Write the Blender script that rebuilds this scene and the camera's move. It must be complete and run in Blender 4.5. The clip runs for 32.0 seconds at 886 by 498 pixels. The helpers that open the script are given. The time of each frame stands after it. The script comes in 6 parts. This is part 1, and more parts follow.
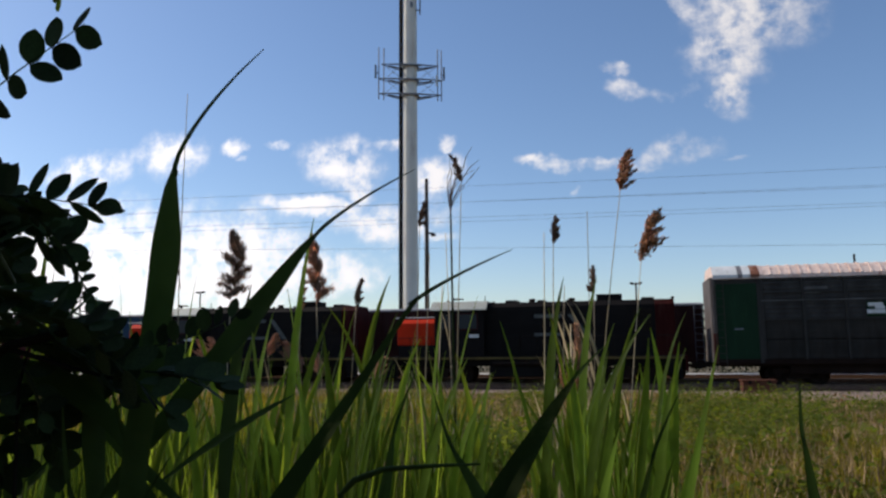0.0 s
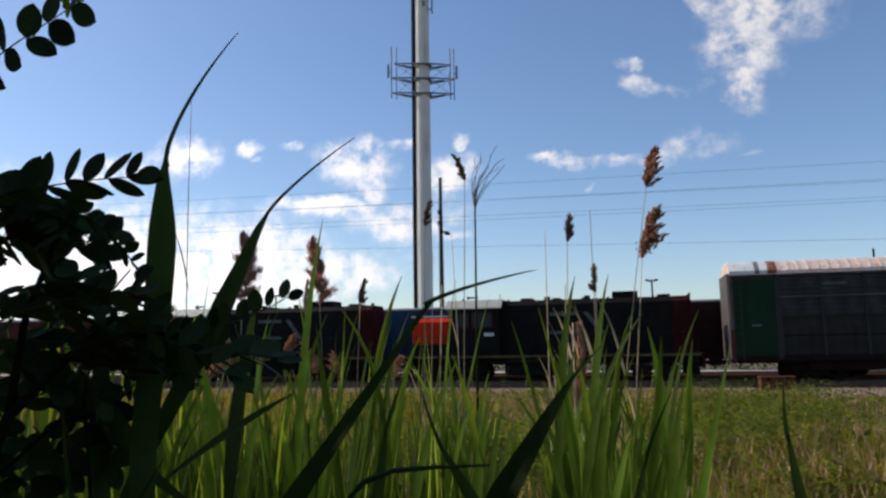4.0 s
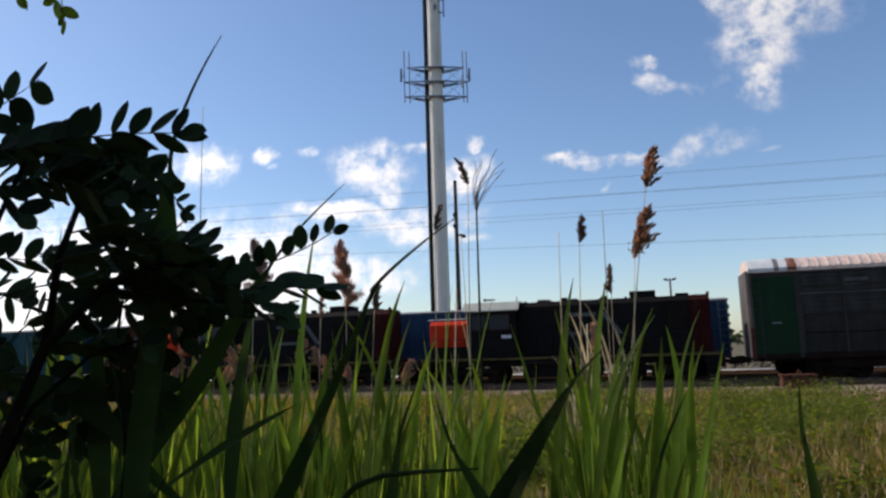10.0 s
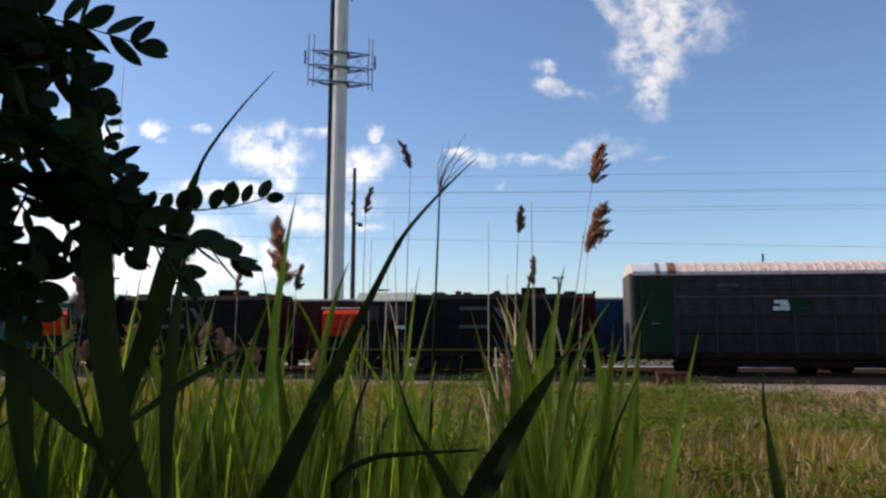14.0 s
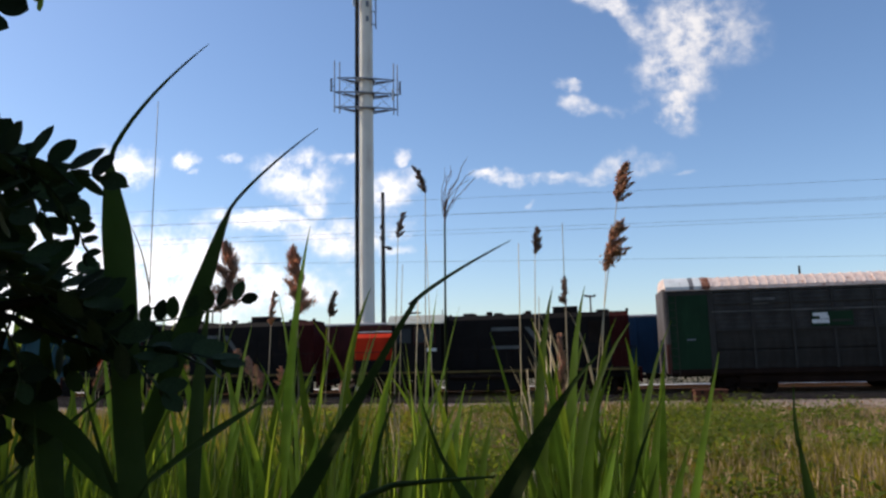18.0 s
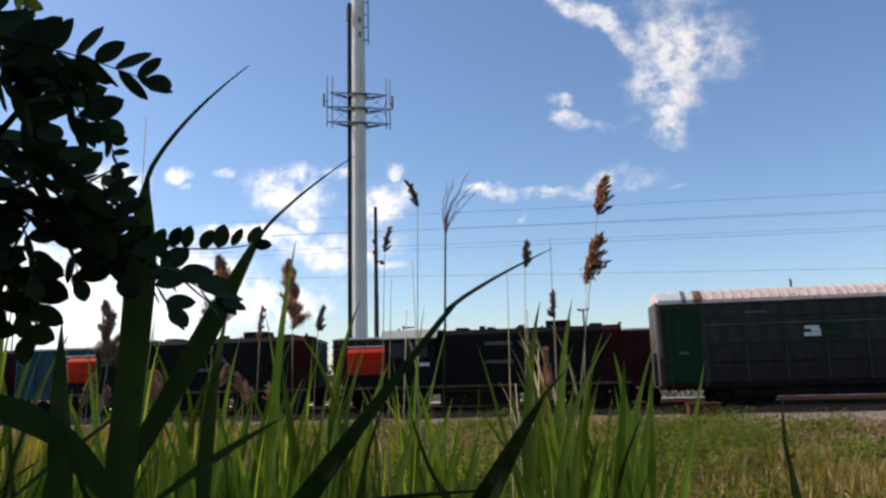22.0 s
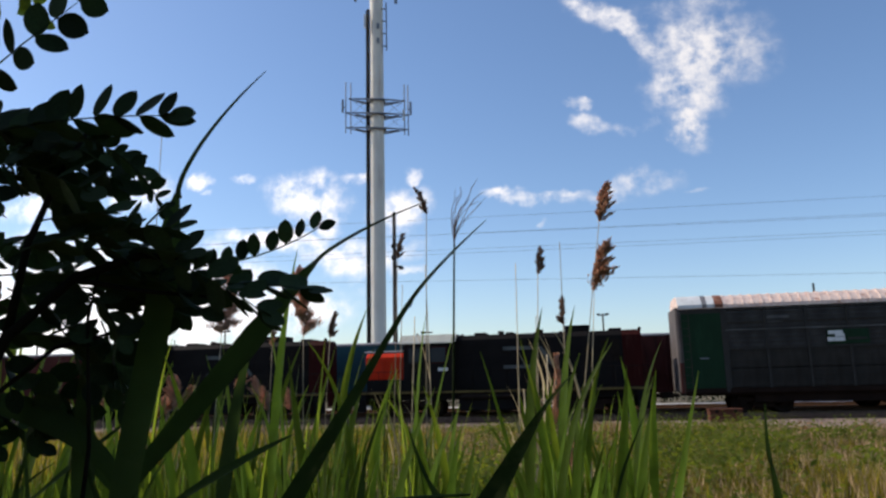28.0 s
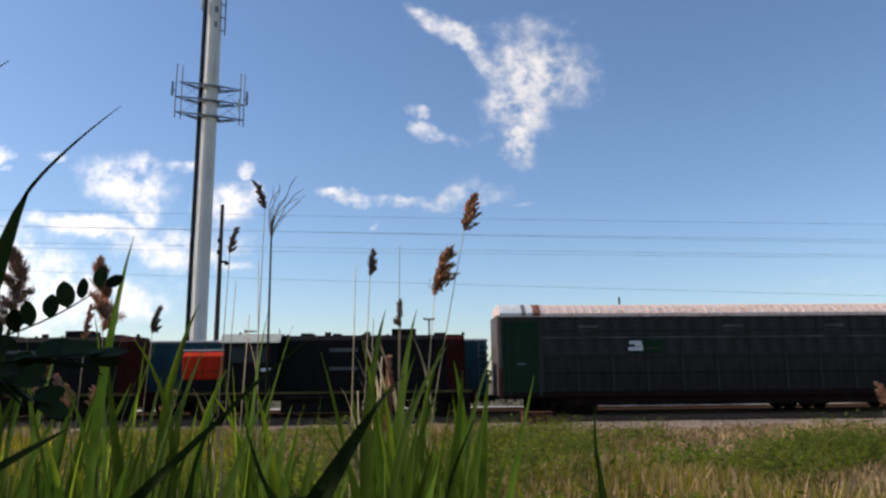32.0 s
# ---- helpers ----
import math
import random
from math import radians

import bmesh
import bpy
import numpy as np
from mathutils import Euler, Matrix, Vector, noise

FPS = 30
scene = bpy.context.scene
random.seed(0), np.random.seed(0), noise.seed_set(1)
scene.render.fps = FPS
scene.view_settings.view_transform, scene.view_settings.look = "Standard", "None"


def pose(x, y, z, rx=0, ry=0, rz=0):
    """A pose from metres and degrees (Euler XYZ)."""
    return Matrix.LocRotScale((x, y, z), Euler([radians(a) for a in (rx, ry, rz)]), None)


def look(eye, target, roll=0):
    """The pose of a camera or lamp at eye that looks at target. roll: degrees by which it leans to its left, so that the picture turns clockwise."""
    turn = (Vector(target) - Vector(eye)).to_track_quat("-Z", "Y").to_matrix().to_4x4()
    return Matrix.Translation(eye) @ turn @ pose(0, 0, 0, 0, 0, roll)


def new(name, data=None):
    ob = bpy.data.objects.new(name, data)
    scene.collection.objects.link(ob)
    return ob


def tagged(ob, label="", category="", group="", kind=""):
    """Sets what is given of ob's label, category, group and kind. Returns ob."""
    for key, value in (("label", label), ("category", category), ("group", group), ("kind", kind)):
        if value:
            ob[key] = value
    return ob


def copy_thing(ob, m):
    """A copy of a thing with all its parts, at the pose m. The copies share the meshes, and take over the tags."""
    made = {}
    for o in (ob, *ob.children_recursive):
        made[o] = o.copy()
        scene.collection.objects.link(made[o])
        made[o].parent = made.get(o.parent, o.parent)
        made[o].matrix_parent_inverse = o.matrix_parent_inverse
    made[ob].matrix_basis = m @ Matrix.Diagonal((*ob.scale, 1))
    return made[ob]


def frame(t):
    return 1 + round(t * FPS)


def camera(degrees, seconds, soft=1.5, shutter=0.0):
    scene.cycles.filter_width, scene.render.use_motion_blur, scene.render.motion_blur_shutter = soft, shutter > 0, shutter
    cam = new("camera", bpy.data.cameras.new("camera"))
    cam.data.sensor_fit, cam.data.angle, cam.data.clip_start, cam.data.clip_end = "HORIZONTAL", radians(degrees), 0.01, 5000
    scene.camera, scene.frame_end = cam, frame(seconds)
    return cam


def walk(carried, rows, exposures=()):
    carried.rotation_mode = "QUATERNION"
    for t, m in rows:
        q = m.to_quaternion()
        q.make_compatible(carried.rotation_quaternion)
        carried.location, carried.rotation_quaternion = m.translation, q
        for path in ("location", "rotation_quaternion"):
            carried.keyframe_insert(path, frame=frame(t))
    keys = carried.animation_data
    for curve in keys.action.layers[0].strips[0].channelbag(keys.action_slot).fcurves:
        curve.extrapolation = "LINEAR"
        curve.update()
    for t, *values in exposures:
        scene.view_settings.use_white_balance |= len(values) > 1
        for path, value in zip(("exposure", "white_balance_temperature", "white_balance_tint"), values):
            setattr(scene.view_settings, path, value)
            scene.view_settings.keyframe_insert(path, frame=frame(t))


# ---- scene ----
# A low camera held in tall reeds beside a railway yard: two parked switchers and a car carrier wagon,
# a goods train rolling behind them, a steel mast under a blue sky.
cam = camera(63.42, 32.0, soft=2.5)

# the camera's way: seconds, place, turn
walk(cam, [(t, pose(x, y, z, a, b, c)) for t, x, y, z, a, b, c in (
    (0.0, 0.027, -0.001, 1.803, 97.823, 0.493, 13.719),
    (0.5, 0.018, -0.0, 1.804, 97.76, 0.643, 14.39),
    (1.0, 0.01, -0.0, 1.805, 97.957, 0.636, 14.311),
    (1.5, 0.008, -0.0, 1.806, 97.817, 0.79, 14.51),
    (2.0, 0.006, 0.0, 1.807, 97.88, 0.809, 14.296),
    (2.5, 0.009, 0.001, 1.807, 97.764, 0.716, 14.069),
    (4.5, 0.047, 0.003, 1.806, 97.752, 0.93, 15.105),
    (5.0, 0.058, 0.003, 1.806, 98.026, 0.798, 14.793),
    (5.5, 0.071, 0.003, 1.807, 98.023, 1.05, 15.049),
    (6.0, 0.076, 0.004, 1.807, 98.35, 0.74, 14.78),
    (6.5, 0.081, 0.004, 1.808, 98.23, 0.788, 14.968),
    (7.0, 0.077, 0.004, 1.809, 98.115, 0.921, 15.338),
    (7.5, 0.08, 0.005, 1.81, 98.501, 0.875, 16.369),
    (8.0, 0.084, 0.007, 1.81, 98.745, 0.923, 16.957),
    (8.5, 0.086, 0.008, 1.807, 97.804, 0.249, 17.246),
    (9.0, 0.095, 0.008, 1.806, 98.688, 1.161, 18.221),
    (9.5, 0.093, 0.007, 1.807, 98.615, 2.27, 18.139),
    (10.0, 0.082, 0.006, 1.808, 97.994, 1.788, 16.4),
    (10.5, 0.066, 0.005, 1.805, 97.492, 1.551, 16.952),
    (11.0, 0.046, 0.005, 1.799, 95.872, 0.589, 17.027),
    (11.5, 0.02, 0.003, 1.797, 96.055, 0.347, 15.26),
    (12.0, 0.01, 0.003, 1.796, 95.824, -0.047, 16.164),
    (12.5, -0.007, 0.003, 1.794, 95.236, -0.07, 16.076),
    (13.0, -0.047, 0.003, 1.793, 95.924, 0.002, 12.808),
    (13.5, -0.077, 0.004, 1.791, 96.343, 0.934, 9.433),
    (14.0, -0.084, 0.006, 1.793, 97.124, -0.124, 7.657),
    (14.5, -0.078, 0.007, 1.794, 97.487, 0.437, 8.361),
    (16.5, -0.047, 0.008, 1.798, 98.536, 1.144, 10.411),
    (17.0, -0.046, 0.007, 1.798, 98.689, 0.775, 10.879),
    (17.5, -0.054, 0.007, 1.798, 98.667, 1.436, 10.655),
    (18.0, -0.055, 0.006, 1.799, 98.867, 1.21, 10.246),
    (18.5, -0.048, 0.006, 1.798, 99.069, 1.26, 10.429),
    (19.0, -0.04, 0.006, 1.798, 99.355, 1.284, 10.486),
    (19.5, -0.032, 0.006, 1.797, 99.263, 1.288, 10.586),
    (20.0, -0.03, 0.007, 1.796, 99.234, 1.419, 10.878),
    (20.5, -0.032, 0.007, 1.796, 98.992, 1.543, 10.729),
    (21.0, -0.034, 0.007, 1.796, 99.095, 1.595, 10.154),
    (21.5, -0.038, 0.006, 1.797, 99.176, 1.629, 9.798),
    (22.0, -0.042, 0.005, 1.797, 99.993, 1.488, 9.723),
    (22.5, -0.046, 0.005, 1.798, 99.952, 1.881, 9.47),
    (23.0, -0.048, 0.005, 1.797, 99.491, 1.61, 10.232),
    (23.5, -0.035, 0.004, 1.796, 99.467, 1.2, 10.869),
    (24.0, -0.021, 0.003, 1.796, 99.824, 1.599, 10.941),
    (24.5, -0.01, 0.001, 1.797, 99.798, 1.816, 11.039),
    (25.0, -0.007, -0.002, 1.797, 99.724, 1.992, 11.242),
    (25.5, -0.013, -0.005, 1.798, 99.848, 2.031, 11.046),
    (27.5, -0.001, -0.015, 1.797, 99.763, 1.175, 11.052),
    (28.0, 0.001, -0.016, 1.798, 100.415, 1.373, 11.238),
    (28.5, -0.003, -0.017, 1.799, 100.616, 1.337, 11.415),
    (29.0, -0.008, -0.017, 1.799, 100.698, 1.33, 10.762),
    (29.5, -0.013, -0.016, 1.8, 101.043, 1.418, 9.711),
    (30.0, -0.021, -0.016, 1.798, 101.042, 1.509, 9.976),
    (30.5, -0.031, -0.018, 1.794, 99.503, 2.191, 8.429),
    (31.0, -0.041, -0.019, 1.793, 99.26, 2.031, 5.145),
    (31.5, -0.039, -0.017, 1.793, 99.428, 1.948, 3.08),
    (32.0, -0.036, -0.016, 1.797, 100.35, 0.547, -2.525),
)], exposures=((0, -0.14, 6600, 12), (6, -0.08, 6600, 12), (12, -0.03, 6600, 12), (17, 0.08, 6600, 12), (25, 0.06, 6600, 12), (30, 0.09, 6600, 12), (32, 0.0, 6600, 12)))

# ---------------------------------------------------------------- world and sun
SUN_AZ, SUN_EL = -86.0, 42.0      # degrees; azimuth from +y towards +x
world = bpy.data.worlds.new("sky")
scene.world = world
world.use_nodes = True


def sky_nodes():
    nt = world.node_tree
    n, l = nt.nodes, nt.links
    n.clear()
    out = n.new("ShaderNodeOutputWorld")
    back = n.new("ShaderNodeBackground")
    l.new(back.outputs[0], out.inputs[0])
    back.inputs[1].default_value = 0.150
    sky = n.new("ShaderNodeTexSky")
    sky.sky_type = 'NISHITA'
    sky.sun_disc = False
    sky.sun_elevation = radians(SUN_EL)
    sky.sun_rotation = radians(SUN_AZ)
    sky.altitude = 100
    sky.air_density, sky.dust_density, sky.ozone_density = 1.0, 0.7, 3.4
    tc = n.new("ShaderNodeTexCoord")
    sep = n.new("ShaderNodeSeparateXYZ")
    l.new(tc.outputs["Generated"], sep.inputs[0])

    def math_node(op, a, b=None, c=None, clamp=False):
        m = n.new("ShaderNodeMath")
        m.operation, m.use_clamp = op, clamp
        for i, v in enumerate((a, b, c)):
            if v is None:
                continue
            if isinstance(v, (int, float)):
                m.inputs[i].default_value = v
            else:
                l.new(v, m.inputs[i])
        return m.outputs[0]

    # flat sky coordinates: sideways and upwards per metre ahead
    ahead = math_node('MAXIMUM', sep.outputs["Y"], 0.08)
    u = math_node('DIVIDE', sep.outputs["X"], ahead)
    v = math_node('DIVIDE', sep.outputs["Z"], ahead)
    uv = n.new("ShaderNodeCombineXYZ")
    l.new(u, uv.inputs[0])
    l.new(v, uv.inputs[1])

    def noise_tex(scale, detail, rough, vec, offset=0.0):
        t = n.new("ShaderNodeTexNoise")
        t.inputs["Scale"].default_value = scale
        t.inputs["Detail"].default_value = detail
        t.inputs["Roughness"].default_value = rough
        mp = n.new("ShaderNodeMapping")
        mp.inputs["Location"].default_value = (offset, offset * 0.7, 0)
        l.new(vec, mp.inputs[0])
        l.new(mp.outputs[0], t.inputs["Vector"])
        return t

    warp = noise_tex(14, 4, 0.6, uv.outputs[0], 3.1)
    cen = n.new("ShaderNodeVectorMath")
    cen.operation = 'SUBTRACT'
    l.new(warp.outputs["Color"], cen.inputs[0])
    cen.inputs[1].default_value = (0.5, 0.5, 0.5)
    sc = n.new("ShaderNodeVectorMath")
    sc.operation = 'SCALE'
    l.new(cen.outputs[0], sc.inputs[0])
    sc.inputs["Scale"].default_value = 0.065
    uvw = n.new("ShaderNodeVectorMath")
    l.new(uv.outputs[0], uvw.inputs[0])
    l.new(sc.outputs[0], uvw.inputs[1])

    # each puff: place in the sky, half width, half height, tilt in degrees, thickness
    puffs = (
        (0.180, 0.450, 0.078, 0.066, 0, 1.25), (0.160, 0.395, 0.055, 0.054, -15, 1.3), (0.160, 0.338, 0.026, 0.040, 10, 1.3),
        (0.075, 0.510, 0.055, 0.020, -35, 1.1), (0.110, 0.470, 0.030, 0.022, -50, 1.0), (0.230, 0.445, 0.070, 0.060, 30, 0.7), (0.18, 0.52, 0.10, 0.03, 5, 0.6), (0.03, 0.535, 0.05, 0.02, -20, 0.9),
        (0.012, 0.388, 0.024, 0.011, -20, 1.0), (0.033, 0.357, 0.034, 0.017, -20, 0.9), (0.063, 0.349, 0.024, 0.012, 10, 0.6),
        (0.10, 0.355, 0.02, 0.01, 0, 0.45), (-0.402, 0.279, 0.064, 0.044, -15, 1.35), (-0.372, 0.240, 0.040, 0.028, -30, 1.1),
        (-0.328, 0.306, 0.036, 0.012, 0, 1.0), (-0.257, 0.250, 0.046, 0.038, 10, 1.35), (-0.241, 0.301, 0.014, 0.011, 0, 1.1),
        (-0.28, 0.275, 0.03, 0.02, 20, 0.7), (-0.252, 0.160, 0.042, 0.012, 0, 1.0), (-0.455, 0.212, 0.10, 0.019, -4, 1.45),
        (-0.337, 0.186, 0.085, 0.032, -8, 1.35), (-0.25, 0.195, 0.05, 0.02, 0, 0.7), (-0.109, 0.270, 0.026, 0.010, 0, 1.15),
        (-0.045, 0.256, 0.090, 0.010, -7, 1.0), (0.020, 0.243, 0.055, 0.010, -6, 0.8), (0.066, 0.262, 0.040, 0.022, 30, 0.85),
        (0.108, 0.257, 0.040, 0.018, 10, 0.7), (0.16, 0.25, 0.02, 0.006, 0, 0.5), (-0.700, 0.314, 0.075, 0.035, 0, 1.3),
        (-0.583, 0.322, 0.026, 0.015, 0, 1.2), (-0.507, 0.316, 0.028, 0.010, 0, 1.0), (-0.565, 0.300, 0.014, 0.008, 0, 0.7),
        (-0.900, 0.130, 0.36, 0.120, 0, 1.7), (-0.600, 0.125, 0.17, 0.085, 0, 1.6), (-0.430, 0.110, 0.11, 0.035, 4, 1.3),
        (-0.85, 0.30, 0.10, 0.03, 5, 1.1), (-0.049, 0.218, 0.008, 0.009, 0, 0.8), (-1.3, 0.25, 0.30, 0.12, 0, 1.4),
        (0.62, 0.14, 0.14, 0.012, 2, 0.35), (0.8, 0.42, 0.10, 0.03, 10, 0.5))
    total = None
    for pu, pv, w, h, tilt, thick in puffs:
        mp = n.new("ShaderNodeMapping")
        mp.vector_type = 'TEXTURE'
        mp.inputs["Location"].default_value = (pu, pv, 0)
        mp.inputs["Rotation"].default_value = (0, 0, radians(tilt))
        mp.inputs["Scale"].default_value = (w * 1.5, h * 1.5, 1)
        l.new(uvw.outputs[0], mp.inputs[0])
        ln = n.new("ShaderNodeVectorMath")
        ln.operation = 'LENGTH'
        l.new(mp.outputs[0], ln.inputs[0])
        mr = n.new("ShaderNodeMapRange")
        mr.interpolation_type = 'SMOOTHSTEP'
        mr.inputs["From Min"].default_value = 1.0
        mr.inputs["From Max"].default_value = 0.15
        mr.inputs["To Max"].default_value = thick
        l.new(ln.outputs["Value"], mr.inputs["Value"])
        total = mr.outputs[0] if total is None else math_node('MAXIMUM', total, mr.outputs[0])
    fine = noise_tex(30, 6, 0.6, uv.outputs[0], 1.7)
    wisp = math_node('MULTIPLY_ADD', fine.outputs["Fac"], 1.7, -0.38, clamp=False)
    cover = math_node('MULTIPLY', total, math_node('MAXIMUM', wisp, 0.0))
    soft = n.new("ShaderNodeMapRange")
    soft.interpolation_type = 'SMOOTHSTEP'
    soft.inputs["From Min"].default_value = 0.07
    soft.inputs["From Max"].default_value = 0.85
    l.new(cover, soft.inputs["Value"])
    front = math_node('GREATER_THAN', sep.outputs["Y"], 0.1)
    up = math_node('GREATER_THAN', sep.outputs["Z"], 0.0)
    fac = math_node('MULTIPLY', math_node('MULTIPLY', soft.outputs[0], front), up, clamp=True)
    # clouds are brighter towards the sun's side
    side = n.new("ShaderNodeMapRange")
    side.inputs["From Min"].default_value = 0.3
    side.inputs["From Max"].default_value = -0.7
    side.inputs["To Min"].default_value = 5.5
    side.inputs["To Max"].default_value = 8.5
    l.new(u, side.inputs["Value"])
    tint = n.new("ShaderNodeVectorMath")
    tint.operation = 'SCALE'
    tint.inputs[0].default_value = (0.99, 0.98, 1.0)
    l.new(side.outputs[0], tint.inputs["Scale"])
    mix = n.new("ShaderNodeMix")
    mix.data_type = 'RGBA'
    l.new(fac, mix.inputs["Factor"])
    deep = n.new("ShaderNodeHueSaturation")
    deep.inputs["Hue"].default_value = 0.5010
    deep.inputs["Saturation"].default_value = 1.06
    l.new(sky.outputs[0], deep.inputs["Color"])
    l.new(deep.outputs[0], mix.inputs["A"])
    l.new(tint.outputs[0], mix.inputs["B"])
    l.new(mix.outputs["Result"], back.inputs[0])


sky_nodes()
sun_data = bpy.data.lights.new("sun", 'SUN')
sun_data.energy, sun_data.angle, sun_data.color = 4.2, radians(0.53), (1.0, 0.93, 0.82)
sun_ob = new("sun", sun_data)
sun_dir = Vector((math.sin(radians(SUN_AZ)) * math.cos(radians(SUN_EL)), math.cos(radians(SUN_AZ)) * math.cos(radians(SUN_EL)), math.sin(radians(SUN_EL))))
sun_ob.matrix_world = look((0, 0, 60), Vector((0, 0, 60)) - sun_dir)


# ---------------------------------------------------------------- materials
def material(name, base, rough=0.7, metal=0.0, vary=0.25, scale=3.0, stain=None, stain_amount=0.0, stain_scale=1.0, streak=False,
             bump=0.2, bump_scale=40.0, spec=0.4, per=None, through_colour=None, through_part=0.5):
    """Base colour with grain, stains of a second colour, fine relief; per: 'object' or 'island' for piece by piece change."""
    m = bpy.data.materials.new(name)
    m.use_nodes = True
    nt = m.node_tree
    n, l = nt.nodes, nt.links
    bs = n["Principled BSDF"]
    bs.inputs["Roughness"].default_value = rough
    bs.inputs["Metallic"].default_value = metal
    bs.inputs["Specular IOR Level"].default_value = spec
    tc = n.new("ShaderNodeTexCoord")
    no = n.new("ShaderNodeTexNoise")
    no.inputs["Scale"].default_value = scale
    no.inputs["Detail"].default_value = 6
    l.new(tc.outputs["Object"], no.inputs["Vector"])
    ramp = n.new("ShaderNodeMapRange")
    ramp.inputs["From Min"].default_value, ramp.inputs["From Max"].default_value = 0.25, 0.75
    ramp.inputs["To Min"].default_value, ramp.inputs["To Max"].default_value = 1 - vary, 1 + vary
    l.new(no.outputs["Fac"], ramp.inputs["Value"])
    col = n.new("ShaderNodeVectorMath")
    col.operation = 'SCALE'
    col.inputs[0].default_value = base
    last = ramp.outputs[0]
    if per:
        if per == 'object':
            src = n.new("ShaderNodeObjectInfo").outputs["Random"]
        else:
            src = n.new("ShaderNodeNewGeometry").outputs["Random Per Island"]
        pr = n.new("ShaderNodeMapRange")
        pr.inputs["To Min"].default_value, pr.inputs["To Max"].default_value = 0.45, 1.45
        l.new(src, pr.inputs["Value"])
        mu = n.new("ShaderNodeMath")
        mu.operation = 'MULTIPLY'
        l.new(last, mu.inputs[0])
        l.new(pr.outputs[0], mu.inputs[1])
        last = mu.outputs[0]
    l.new(last, col.inputs["Scale"])
    colour = col.outputs[0]
    if stain:
        st = n.new("ShaderNodeTexNoise")
        st.inputs["Scale"].default_value = stain_scale
        st.inputs["Detail"].default_value = 8
        st.inputs["Roughness"].default_value = 0.7
        if streak:
            mp = n.new("ShaderNodeMapping")
            mp.inputs["Scale"].default_value = (3.0, 3.0, 0.35)
            l.new(tc.outputs["Object"], mp.inputs[0])
            l.new(mp.outputs[0], st.inputs["Vector"])
        else:
            l.new(tc.outputs["Object"], st.inputs["Vector"])
        sr = n.new("ShaderNodeMapRange")
        sr.inputs["From Min"].default_value = 0.62 - 0.3 * stain_amount
        sr.inputs["From Max"].default_value = 0.78 - 0.2 * stain_amount
        l.new(st.outputs["Fac"], sr.inputs["Value"])
        mx = n.new("ShaderNodeMix")
        mx.data_type = 'RGBA'
        l.new(sr.outputs[0], mx.inputs["Factor"])
        l.new(colour, mx.inputs["A"])
        mx.inputs["B"].default_value = (*stain, 1)
        colour = mx.outputs["Result"]
    l.new(colour, bs.inputs["Base Color"])
    if bump:
        bn = n.new("ShaderNodeTexNoise")
        bn.inputs["Scale"].default_value = bump_scale
        bn.inputs["Detail"].default_value = 4
        l.new(tc.outputs["Object"], bn.inputs["Vector"])
        bu = n.new("ShaderNodeBump")
        bu.inputs["Strength"].default_value = bump
        bu.inputs["Distance"].default_value = 0.3 / bump_scale
        l.new(bn.outputs["Fac"], bu.inputs["Height"])
        l.new(bu.outputs[0], bs.inputs["Normal"])
    if through_colour:
        tr = n.new("ShaderNodeBsdfTranslucent")
        ts = n.new("ShaderNodeVectorMath")
        ts.operation = 'SCALE'
        ts.inputs[0].default_value = through_colour
        l.new(last, ts.inputs["Scale"])
        l.new(ts.outputs[0], tr.inputs["Color"])
        ms = n.new("ShaderNodeMixShader")
        ms.inputs[0].default_value = through_part
        l.new(bs.outputs[0], ms.inputs[1])
        l.new(tr.outputs[0], ms.inputs[2])
        l.new(ms.outputs[0], n["Material Output"].inputs["Surface"])
    return m


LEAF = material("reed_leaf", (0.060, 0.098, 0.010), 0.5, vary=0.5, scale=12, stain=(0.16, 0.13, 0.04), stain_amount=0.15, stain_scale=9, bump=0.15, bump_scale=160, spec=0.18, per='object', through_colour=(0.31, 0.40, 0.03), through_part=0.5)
# darker reed leaf for the near blades; shade is put into its colour
LEAF_DARK = material("shade_toned_leaf", (0.042, 0.062, 0.016), 0.65, vary=0.25, scale=14, stain=(0.08, 0.09, 0.03), stain_amount=0.1, stain_scale=12, bump=0.2, bump_scale=220, spec=0.08, per='object', through_colour=(0.05, 0.09, 0.015), through_part=0.3)
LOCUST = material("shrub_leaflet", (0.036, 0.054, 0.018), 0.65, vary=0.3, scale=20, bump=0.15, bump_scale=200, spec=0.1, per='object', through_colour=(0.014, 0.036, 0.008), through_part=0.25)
BARK = material("young_bark", (0.014, 0.013, 0.009), 0.9, vary=0.4, scale=30, bump=0.5, bump_scale=150, spec=0.02)
STRAW = material("dry_reed_stalk", (0.46, 0.36, 0.21), 0.6, vary=0.25, scale=18, stain=(0.14, 0.09, 0.05), stain_amount=0.25, stain_scale=14, bump=0.2, bump_scale=200, per='object')
PLUME = material("reed_plume", (0.56, 0.34, 0.21), 0.9, vary=0.35, scale=25, bump=0.3, bump_scale=300, per='island', through_colour=(0.62, 0.33, 0.17), through_part=0.55)
PLUME_MID = material("upright_plume", (0.60, 0.41, 0.30), 0.9, vary=0.4, scale=30, bump=0.3, bump_scale=300, per='island', through_colour=(0.70, 0.46, 0.32), through_part=0.6)
PLUME_DARK = material("reed_plume_grey", (0.20, 0.115, 0.075), 0.9, vary=0.35, scale=25, bump=0.3, bump_scale=300, per='island', through_colour=(0.14, 0.08, 0.05), through_part=0.3)
